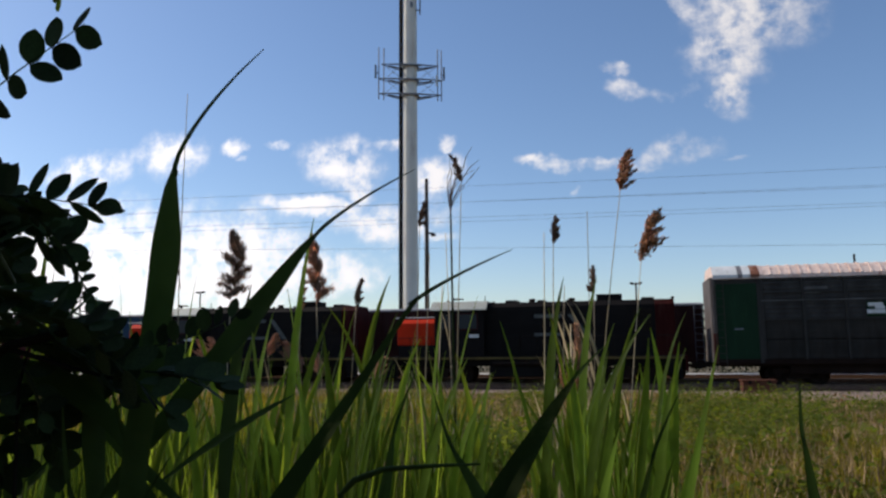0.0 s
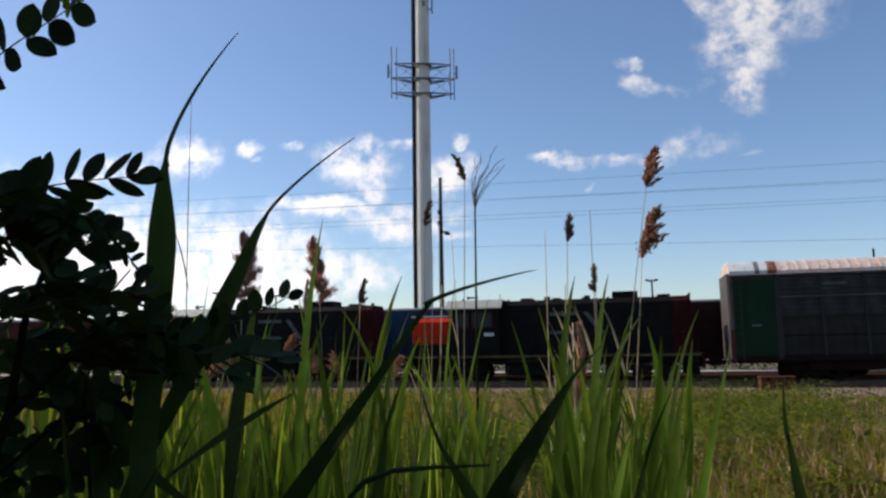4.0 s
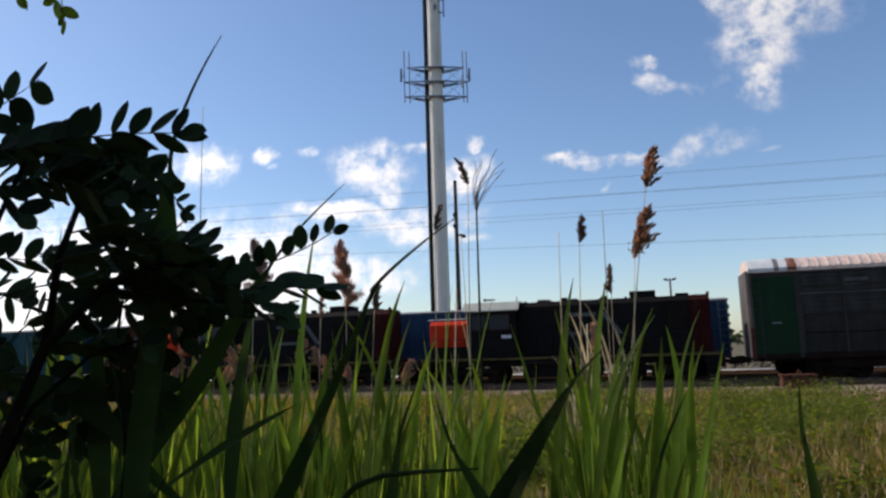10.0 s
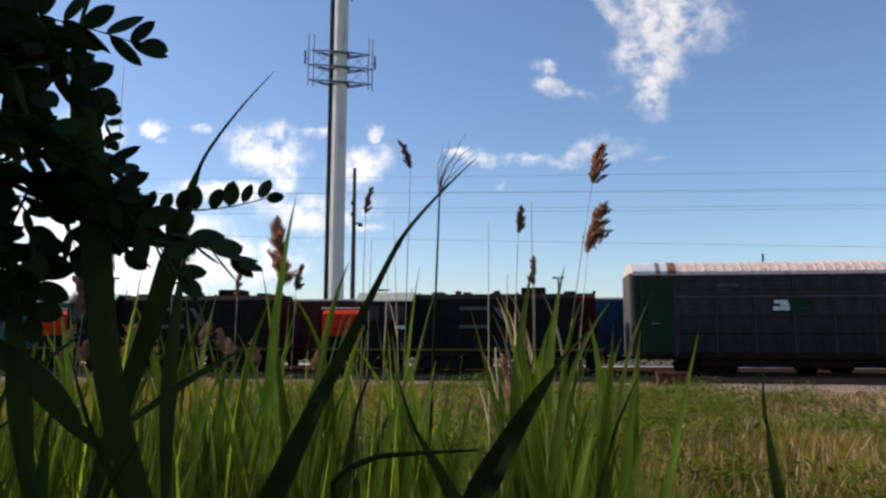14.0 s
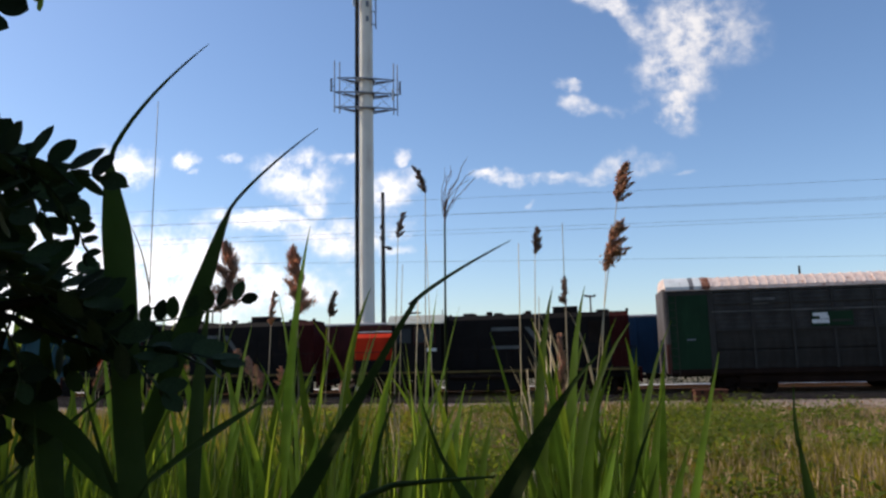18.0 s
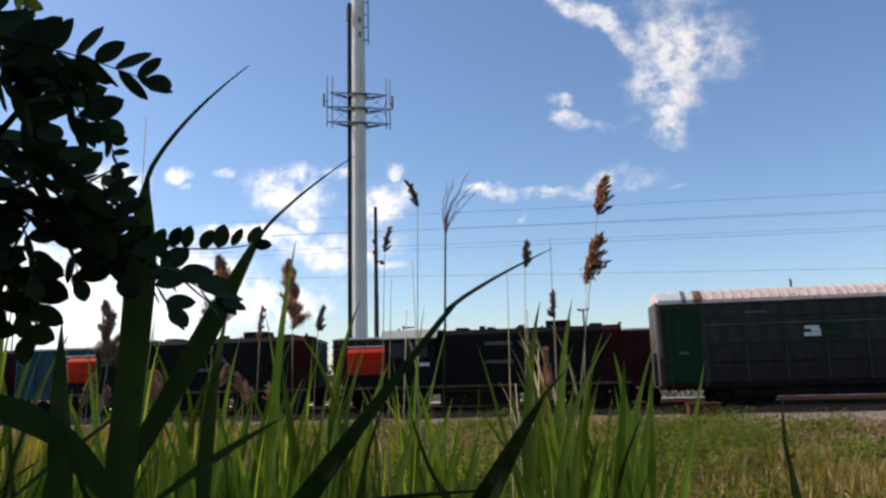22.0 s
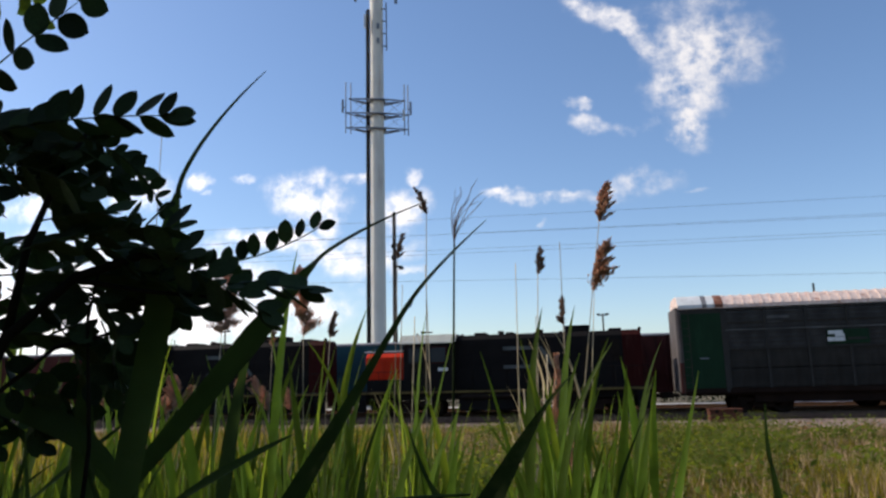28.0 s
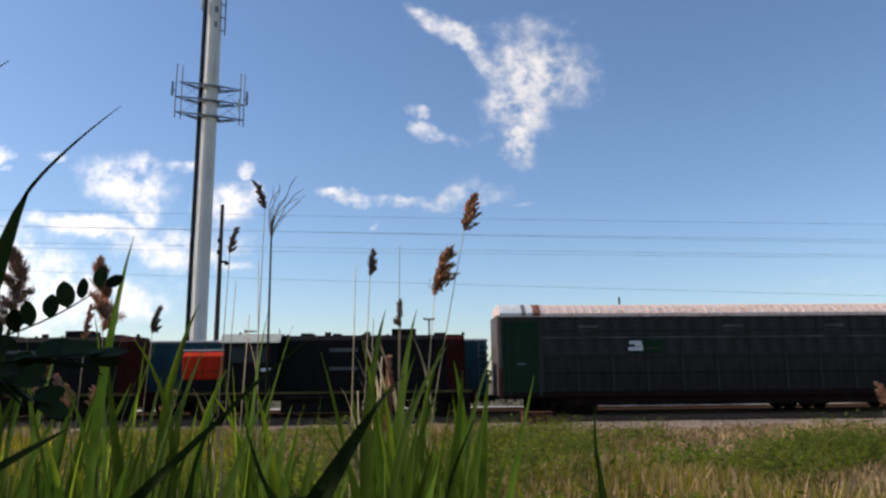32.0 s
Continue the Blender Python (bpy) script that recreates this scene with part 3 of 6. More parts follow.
def build_track_box():
    t = thing("track_box", "low rust-brown steel box beside the siding", "box", (5.35, 31.35, -0.16))
    part("body", boxes((-0.62, 0.62, -0.35, 0.35, 0.0, 0.52), bevel=0.03), RUSTY_BOX, t)
    part("lid", boxes((-0.66, 0.66, -0.39, 0.39, 0.52, 0.58), bevel=0.015), RUSTY_BOX, t, "flat overhanging lid")
    for x in (-0.35, 0.35):
        part("hinge", boxes((x - 0.06, x + 0.06, -0.40, -0.36, 0.42, 0.56), bevel=0.008), STEEL, t)


build_track_box()


# ---------------------------------------------------------------- the car carrier wagon
def build_autorack():
    x0, x1 = 4.3, 31.4
    t = thing("car_carrier_wagon", "long car carrier wagon, dark screens, pale rust-streaked roof", "railway wagon", ((x0 + x1) / 2, 37.0, 0.0))
    h = (x1 - x0) / 2
    yf = 1.5
    part("underframe", boxes((-h + 0.2, h - 0.2, -1.35, 1.35, 0.82, 1.12), (-h + 3.2, h - 3.2, -1.3, 1.3, 0.48, 0.84), bevel=0.02), RACK_SILL, t, "rust-brown steel underframe")
    for y in (-1, 1):
        part("side_sill", boxes((-h + 0.15, h - 0.15, y * yf - 0.05, y * yf + 0.05, 0.93, 1.16), bevel=0.015), RACK_SILL, t)
        part("top_rail", boxes((-h + 0.1, h - 0.1, y * yf - 0.05, y * yf + 0.05, 4.72, 4.90), bevel=0.015), RACK_POST, t)
    # roof: a low vault with cross ribs, pale
    pts = [(-1.56, 4.84)] + [(-1.56 + 0.08 * i, 5.0 + 0.48 * math.sin(min(1.0, i / 9.0) * math.pi / 2)) for i in range(10)]
    pts = pts + [(-y, z) for y, z in reversed(pts)]
    part("roof", profile(pts, -h + 0.05, h - 0.05), RACK_ROOF, t, "pale galvanised roof with rust streaks")
    rib = profile([(y * 1.008, z + 0.025) for y, z in pts], -0.045, 0.045)
    rib_me = bpy.data.meshes.new("roof_rib")
    rib.to_mesh(rib_me)
    rib.free()
    rib_me.materials.append(RACK_ROOF)
    x = -h + 2.2
    while x < h - 0.3:
        put("roof_rib", rib_me, t, "", Matrix.Translation((x, 0, 0)))
        x += 0.42
    for xx, w, mat in ((-h + 0.62, 1.1, WHITE), (-h + 1.28, 0.20, CAR_ROOF), (-h + 1.56, 0.34, WHITE), (-h + 1.92, 0.36, RUSTY_ROOF)):
        part("roof_band", profile([(y * 1.02, z + 0.036) for y, z in pts], xx - w / 2, xx + w / 2), mat, t, "white painted roof end" if mat is WHITE else "dull grey roof band" if mat is CAR_ROOF else "brown rusted roof seam")
    # ends
    for way in (-1, 1):
        part("end_door", boxes((way * h - 0.06, way * h + 0.06, -1.45, -0.01, 1.0, 4.95), bevel=0.02), END_GREY, t, "dull grey dirty end door")
        part("end_door", boxes((way * h - 0.06, way * h + 0.06, 0.01, 1.45, 1.0, 4.95), bevel=0.02), END_GREY, t, "dull grey dirty end door")
        part("post_foot", boxes((way * h - 0.02, way * h + (0.175 if way < 0 else 0.02), -yf - 0.036, -yf + 0.065, 0.95, 2.35), bevel=0.02), RUST, t, "rust-brown foot of the corner post")
        part("end_post", boxes((way * h, way * h + 0.17, -yf - 0.03, -yf + 0.06, 0.95, 4.92), bevel=0.02) if way < 0 else
             boxes((way * h - 0.65, way * h - 0.25, -yf - 0.03, -yf + 0.06, 0.95, 4.92), bevel=0.02), END_GREY, t, "grey corner post")
        part("end_post", boxes((way * h - 0.2 - way * 0.2, way * h + 0.2 - way * 0.2, yf - 0.06, yf + 0.03, 0.95, 4.92), bevel=0.02), END_GREY, t)
        coupler(t, way * h, way)
        lad = bmesh.new()
        xl = way * (h - 0.30)
        for dx in (-0.2, 0.2):
            tube(lad, [(xl + dx, -yf - 0.09, 0.6), (xl + dx, -yf - 0.09, 4.6)], 0.015, 6)
        for q in range(11):
            tube(lad, [(xl - 0.2, -yf - 0.09, 0.7 + 0.36 * q), (xl + 0.2, -yf - 0.09, 0.7 + 0.36 * q)], 0.013, 6)
        part("ladder", lad, RACK_POST, t)
        bogie(t, way * (h - 3.6), 0.46, 1.78)
    # green solid panel by the near end
    part("end_panel", boxes((-h + 0.17, -h + 1.95, -yf - 0.04, -yf + 0.02, 1.0, 4.62), bevel=0.012), RACK_GREEN, t, "solid dark green end panel")
    part("panel_frame", boxes((-h + 1.95, -h + 2.10, -yf - 0.06, -yf + 0.04, 0.98, 4.80), (-h + 0.17, -h + 1.95, -yf - 0.03, -yf + 0.03, 4.62, 4.74), bevel=0.01), RACK_POST, t)
    part("panel_latch", boxes((-h + 0.9, -h + 1.3, -yf - 0.07, -yf - 0.04, 2.5, 2.56), bevel=0.008), GALV, t)
    # screens: bays between posts, four rows each, with pressed ribs
    bays = 13
    bw = (2 * h - 2.15 - 2.15) / bays
    rows = ((1.18, 2.02), (2.06, 2.90), (2.94, 3.78), (3.82, 4.70))
    meshes = []
    for z0, z1 in rows:
        bm = boxes((0.06, bw - 0.06, -0.015, 0.015, z0, z1))
        for q in range(4):
            zz = z0 + (z1 - z0) * (q + 0.5) / 4
            box(bm, 0.12, bw - 0.12, -0.05 if z0 > 2.9 else -0.028, -0.012, zz - 0.045, zz + 0.045, 0.012 if z0 > 2.9 else 0.006)
        me = bpy.data.meshes.new("side_screen")
        bm.to_mesh(me)
        bm.free()
        me.materials.append(RACK_SHEEN if z0 > 2.9 else RACK)
        meshes.append(me)
    post = bpy.data.meshes.new("post")
    bm = boxes((-0.06, 0.06, -0.06, 0.05, 1.14, 4.80), bevel=0.01)
    bm.to_mesh(post)
    bm.free()
    post.materials.append(RACK_POST)
    for i in range(bays + 1):
        put("post", post, t, "", Matrix.Translation((-h + 2.15 + i * bw, -yf, 0)))
    for i in range(bays):
        for me in meshes:
            put("side_screen", me, t, "", Matrix.Translation((-h + 2.15 + i * bw, -yf + 0.01, 0)))
    # rails set where streaks of reflected light run along the screens
    for z, mat in ((3.80, RACK_RAIL), (4.17, RACK_POST), (2.92, RACK_POST)):
        part("side_rail", boxes((-h + 2.12, h - 2.12, -yf - 0.085, -yf - 0.05, z - 0.025, z + 0.025), bevel=0.008), mat, t, "thin rail standing for a light streak")
    part("far_side", boxes((-h + 0.4, h - 0.4, yf - 0.03, yf, 1.1, 4.75)), RACK, t)
    part("deck", boxes((-h + 0.3, h - 0.3, -yf + 0.06, yf - 0.06, 2.85, 2.93)), STEEL, t)
    # painted emblem: white block beside a green board
    part("emblem_board", boxes((-7.10, -5.35, -yf - 0.075, -yf - 0.055, 3.02, 3.68), bevel=0.006), RACK_GREEN, t, "green emblem board")
    bm = boxes((-7.05, -6.43, -yf - 0.083, -yf - 0.076, 3.46, 3.62), (-6.77, -6.37, -yf - 0.083, -yf - 0.076, 3.34, 3.46), (-7.10, -6.37, -yf - 0.083, -yf - 0.076, 3.14, 3.32))
    part("emblem", bm, WHITE, t, "white emblem bars")
    part("emblem_stripe", boxes((-6.25, -5.45, -yf - 0.083, -yf - 0.076, 3.2, 3.3)), RACK_POST, t)
    for xx in (-9.6, -2.2, 3.0, 7.4):
        part("marking", boxes((xx, xx + 1.0, -yf - 0.062, -yf - 0.056, 4.28, 4.40)), RACK_RAIL, t, "faint grey bar of lettering")
        part("marking", boxes((xx, xx + 0.7, -yf - 0.062, -yf - 0.056, 4.10, 4.2)), RACK_RAIL, t, "faint grey bar of lettering")
    part("vent_stack", bar((-6.88, 0.3, 5.4), (-6.88, 0.3, 6.02), 0.05), STEEL, t)


build_autorack()


# ---------------------------------------------------------------- switcher engines
def build_switcher():
    """A short switching engine, nose and cab at one end, long low hood; origin at the hood's far end on the rails."""
    t = thing("switcher_engine", "black switching locomotive, orange-red nose, grey cab roof", "locomotive", (2.65, 37.0, 0.0), group="parked switcher engines")
    part("frame", boxes((-14.25, 0.35, -1.45, 1.45, 1.16, 1.34), (-14.0, 0.1, -1.1, 1.1, 0.86, 1.16), bevel=0.02), BLACK, t)
    for x in (-14.30, 0.40):
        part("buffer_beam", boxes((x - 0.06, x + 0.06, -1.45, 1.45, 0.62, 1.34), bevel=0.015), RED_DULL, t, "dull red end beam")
    coupler(t, -14.35, -1)
    coupler(t, 0.45, 1)
    for y in (-1, 1):
        part("walkway_edge", boxes((-14.2, 0.3, y * 1.47 - 0.015, y * 1.47 + 0.015, 1.20, 1.30), bevel=0.004), EDGE, t, "dull yellow walkway edge")
    # long hood
    part("hood", profile([(-0.92, 1.34), (0.92, 1.34), (0.92, 3.80), (0.72, 4.04), (-0.72, 4.04), (-0.92, 3.80)], -9.2, -0.9, 0.03), BLACK, t)
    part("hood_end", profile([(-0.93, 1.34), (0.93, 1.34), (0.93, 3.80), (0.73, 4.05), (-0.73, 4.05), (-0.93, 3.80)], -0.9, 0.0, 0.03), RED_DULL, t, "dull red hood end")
    door = bpy.data.meshes.new("hood_door")
    bm = boxes((-0.40, 0.40, -0.018, 0.018, 0.0, 1.55), bevel=0.006)
    box(bm, 0.27, 0.34, -0.035, -0.015, 0.70, 0.86)
    bm.to_mesh(door)
    bm.free()
    door.materials.append(BLACK)
    for i in range(9):
        for y, turn in ((-0.935, 0), (0.935, 180)):
            put("hood_door", door, t, "", pose(-8.7 + 0.86 * i, y, 1.42, 0, 0, turn))
    for x0, x1, z1 in ((-3.65, -2.42, 4.36), (-8.2, -7.6, 4.16), (-6.6, -6.2, 4.14), (-1.5, -0.9, 4.16)):
        part("roof_hatch", boxes((x0, x1, -0.62, 0.62, 4.02, z1), bevel=0.03), BLACK, t)
    for x in (-6.9, -4.9):
        part("exhaust", bar((x, 0, 4.0), (x, 0, 4.24), 0.16, 12), STEEL, t)
    for i in range(7):
        part("lifting_lug", boxes((-8.9 + i * 1.25, -8.78 + i * 1.25, -0.5, -0.44, 4.02, 4.12)), STEEL, t)
    part("marker_lamp", boxes((-0.12, 0.02, -0.8, -0.66, 4.02, 4.16), bevel=0.02), STEEL, t)
    grille = bmesh.new()
    for q in range(12):
        box(grille, -1.95, -1.05, -0.955, -0.93, 2.55 + q * 0.09, 2.60 + q * 0.09)
    part("radiator_grille", grille, STEEL, t)
    # cab
    cab = profile([(-1.45, 1.34), (1.45, 1.34), (1.45, 3.70), (1.02, 4.06), (-1.02, 4.06), (-1.45, 3.70)], -11.75, -9.2, 0.03)
    part("cab", cab, BLACK, t, "black cab body")
    part("cab_roof", profile([(-1.52, 3.66), (-1.50, 3.72), (-1.04, 4.12), (1.04, 4.12), (1.50, 3.72), (1.52, 3.66), (1.44, 3.68), (1.0, 4.065), (-1.0, 4.065), (-1.44, 3.68)], -11.95, -9.05), GREY_ROOF, t, "pale grey cab roof")
    for y in (-1, 1):
        for x0, x1 in ((-11.45, -10.75), (-10.55, -9.55)):
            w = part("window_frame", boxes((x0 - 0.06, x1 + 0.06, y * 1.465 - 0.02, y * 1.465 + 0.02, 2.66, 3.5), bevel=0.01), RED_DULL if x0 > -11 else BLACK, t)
            part("pane", boxes((x0, x1, y * 1.488 - 0.004, y * 1.488 + 0.004, 2.72, 3.44)), GLASS, w)
    for y0, y1 in ((-1.2, -0.5), (0.5, 1.2)):
        part("front_window", boxes((-11.775, -11.755, y0, y1, 3.36, 3.62)), GLASS, t)
    part("number_plate", boxes((-9.95, -9.45, -1.478, -1.474, 2.28, 2.44)), WHITE, t, "white painted number bars")
    part("horn", tube(bmesh.new(), [(-10.4, -0.5, 4.28), (-10.9, -0.5, 4.28), (-11.0, -0.5, 4.28)], [0.03, 0.05, 0.10], 8), STEEL, t)
    part("bell", tube(bmesh.new(), [(-11.4, 0.3, 4.1), (-11.4, 0.3, 4.2), (-11.4, 0.3, 4.3)], [0.12, 0.09, 0.03], 8), STEEL, t)
    part("antenna", bar((-9.4, 0.2, 4.1), (-9.4, 0.2, 4.45), 0.02, 6), STEEL, t)
    # short nose
    part("nose", profile([(-1.0, 1.92), (1.0, 1.92), (1.0, 3.05), (0.75, 3.26), (-0.75, 3.26), (-1.0, 3.05)], -13.85, -11.75, 0.05), RED, t, "bright orange-red nose")
    part("nose_base", boxes((-13.80, -11.75, -0.98, 0.98, 1.34, 1.92), bevel=0.02), BLACK, t, "black lower nose")
    part("headlight", tube(bmesh.new(), [(-13.93, 0, 2.95), (-13.82, 0, 2.95)], 0.14, 12), STEEL, t)
    for i in range(2):
        part("nose_door", boxes((-13.6 + 0.9 * i, -12.85 + 0.9 * i, -1.022, -0.99, 2.0, 2.90), bevel=0.008), RED, t)
    # handrails with posts, steps at both ends
    for y in (-1.42, 1.42):
        for xa, xb in ((-9.0, 0.2), (-14.2, -11.9)):
            part("handrail", bar((xa, y, 2.30), (xb, y, 2.30), 0.016, 6), BLACK, t)
            k = max(2, round((xb - xa) / 1.5))
            for i in range(k + 1):
                part("rail_post", bar((xa + (xb - xa) * i / k, y, 1.32), (xa + (xb - xa) * i / k, y, 2.30), 0.015, 6), BLACK, t)
    part("nose_handrail", bar((-13.9, -1.05, 3.34), (-11.8, -1.05, 3.34), 0.025, 6), WHITE, t, "white nose handrail")
    for x in (-14.0, -0.1):
        for y in (-1, 1):
            st = boxes((x - 0.02 - 0.28, x + 0.30, y * 1.40 - 0.03, y * 1.40 + 0.03, 0.30, 1.16))
            for q in range(3):
                box(st, x - 0.27, x + 0.27, y * 1.40 - 0.18, y * 1.40 + 0.10, 0.32 + q * 0.29, 0.355 + q * 0.29)
            part("steps", st, BLACK, t)
    # tank, boxes, bogies
    part("fuel_tank", boxes((-9.0, -5.2, -1.25, 1.25, 0.30, 1.16), bevel=0.12), BLACK, t)
    part("air_reservoir", bar((-8.8, -1.36, 1.0), (-6.2, -1.36, 1.0), 0.13, 12), STEEL, t)
    for x in (-11.6, -2.4):
        bogie(t, x, 0.50, 2.4, "black engine bogie")
    # emblem: white open square and slanted bars on the hood side
    for y, s in ((-0.975, 1), (0.975, -1)):
        ye = (y - 0.006, y + 0.006)
        for z in (2.30, 3.22):
            part("emblem", boxes((-6.72, -5.3, *ye, z, z + 0.18)), OLD_WHITE, t, "dull white emblem bar")
        bm = bmesh.new()
        for xa, xb, za, zb in ((-4.95, -4.15, 3.38, 2.32),):
            q = 0.13
            vs = [bm.verts.new(v) for v in ((xa - q, ye[0], za), (xa + q, ye[0], za), (xb + q, ye[0], zb), (xb - q, ye[0], zb), (xa - q, ye[1], za), (xa + q, ye[1], za), (xb + q, ye[1], zb), (xb - q, ye[1], zb))]
            for f in ((0, 1, 2, 3), (7, 6, 5, 4), (0, 4, 5, 1), (1, 5, 6, 2), (2, 6, 7, 3), (3, 7, 4, 0)):
                bm.faces.new([vs[i] for i in f])
        bmesh.ops.recalc_face_normals(bm, faces=bm.faces[:])
        part("emblem", bm, OLD_WHITE, t, "dull white slanted emblem bar")
    return t


switcher = build_switcher()
copy_thing(switcher, Matrix.Translation((2.65 - 16.1, 37.0, 0.0)))


# ---------------------------------------------------------------- the rolling goods train
def build_boxcar(label, paint, mark=None, length=19.2):
    """A ribbed box wagon; origin at its front end on the rails, body behind it."""
    t = thing("box_wagon", label, "railway wagon", (0, 41.6, 0), group="rolling goods train")
    h, yf = 4.05, 1.5
    part("body", profile([(-yf + 0.06, 1.05), (yf - 0.06, 1.05), (yf - 0.06, 3.94), (-yf + 0.06, 3.94)], -length, 0, 0.02), paint, t)
    part("roof", profile([(-yf, 3.90), (yf, 3.90), (yf, 3.97), (0, h + 0.08), (-yf, 3.97)], -length - 0.05, 0.05), CAR_ROOF, t)
    part("side_sill", boxes((-length, 0, -yf - 0.02, yf + 0.02, 0.92, 1.12), bevel=0.015), paint, t)
    post = bpy.data.meshes.new("rib")
    bm = boxes((-0.06, 0.06, -0.05, 0.05, 1.1, 3.92), bevel=0.012)
    bm.to_mesh(post)
    bm.free()
    post.materials.append(paint)
    n = 16
    for i in range(n + 1):
        x = -0.1 - (length - 0.2) * i / n
        if abs(x + length / 2) > 1.5:
            put("rib", post, t, "", Matrix.Translation((x, -yf + 0.04, 0)))
    dr = part("sliding_door", boxes((-length / 2 - 1.5, -length / 2 + 1.5, -yf - 0.03, -yf + 0.06, 1.12, 3.86), bevel=0.015), paint, t)
    for q in range(5):
        part("door_rib", boxes((-length / 2 - 1.4, -length / 2 + 1.4, -yf - 0.06, -yf - 0.02, 1.4 + 0.52 * q, 1.48 + 0.52 * q), bevel=0.008), paint, dr)
    for xe in (-0.28, -length + 0.28):
        lad = bmesh.new()
        for dx in (-0.2, 0.2):
            tube(lad, [(xe + dx, -yf - 0.06, 0.6), (xe + dx, -yf - 0.06, 3.95)], 0.016, 6)
        for q in range(10):
            tube(lad, [(xe - 0.2, -yf - 0.06, 0.7 + 0.34 * q), (xe + 0.2, -yf - 0.06, 0.7 + 0.34 * q)], 0.014, 6)
        part("ladder", lad, GALV, t)
    for xe in (0.03, -length - 0.03):
        e = bmesh.new()
        for q in range(6):
            box(e, xe - 0.05, xe + 0.05, -1.35, 1.35, 1.3 + q * 0.44, 1.46 + q * 0.44, 0.02)
        part("end_rib", e, paint, t)
    coupler(t, 0.05, 1)
    coupler(t, -length - 0.05, -1)
    bogie(t, -2.3)
    bogie(t, -length + 2.3)
    if mark == "front":
        for xa, za, zb in ((-4.3, 2.75, 3.05), (-3.3, 2.55, 2.70)):
            part("emblem", boxes((xa, xa + 0.7, -yf - 0.035, -yf - 0.028, za, zb), bevel=0.004), OLD_WHITE, t, "dirty white emblem block")
    if mark == "rear":
        for q in range(4):
            part("emblem", boxes((-length + 1.25, -length + 2.6, -yf - 0.035, -yf - 0.028, 2.62 + 0.20 * q, 2.73 + 0.20 * q), bevel=0.004), WHITE, t, "white emblem stripe")
        for q in range(2):
            part("emblem_block", boxes((-length + 2.95 + q * 0.72, -length + 3.5 + q * 0.72, -yf - 0.035, -yf - 0.028, 2.66, 3.25), bevel=0.01), OLD_WHITE, t, "dirty white emblem block")
    return t


PITCH, FRONT = 20.5, -16.1       # metres from wagon to wagon, front of the blue wagon at the start
# seconds and metres rolled: the train slows a little on the way
ROLLED = ((0, 0.0), (6, 11.9), (12, 23.8), (16, 31.2), (20, 38.7), (24.5, 47.2), (29, 55.8), (31, 59.45), (32, 61.3))
wagons = []
for k, (label, paint, mark) in enumerate((
        ("brown ribbed box wagon in a slowly rolling train", OXIDE, None),
        ("dark blue ribbed box wagon with faded emblem blocks", NAVY, "front"),
        ("rust-red ribbed box wagon with white emblem stripes", RUST, "rear"),
        ("teal blue ribbed box wagon in a slowly rolling train", TEAL, None),
        ("rust-red ribbed box wagon in a slowly rolling train", RUST, None),
        ("dark blue box wagon at the end of the rolling train", NAVY, None))):
    wagons.append((build_boxcar(label, paint, mark), FRONT - (k - 1) * PITCH))


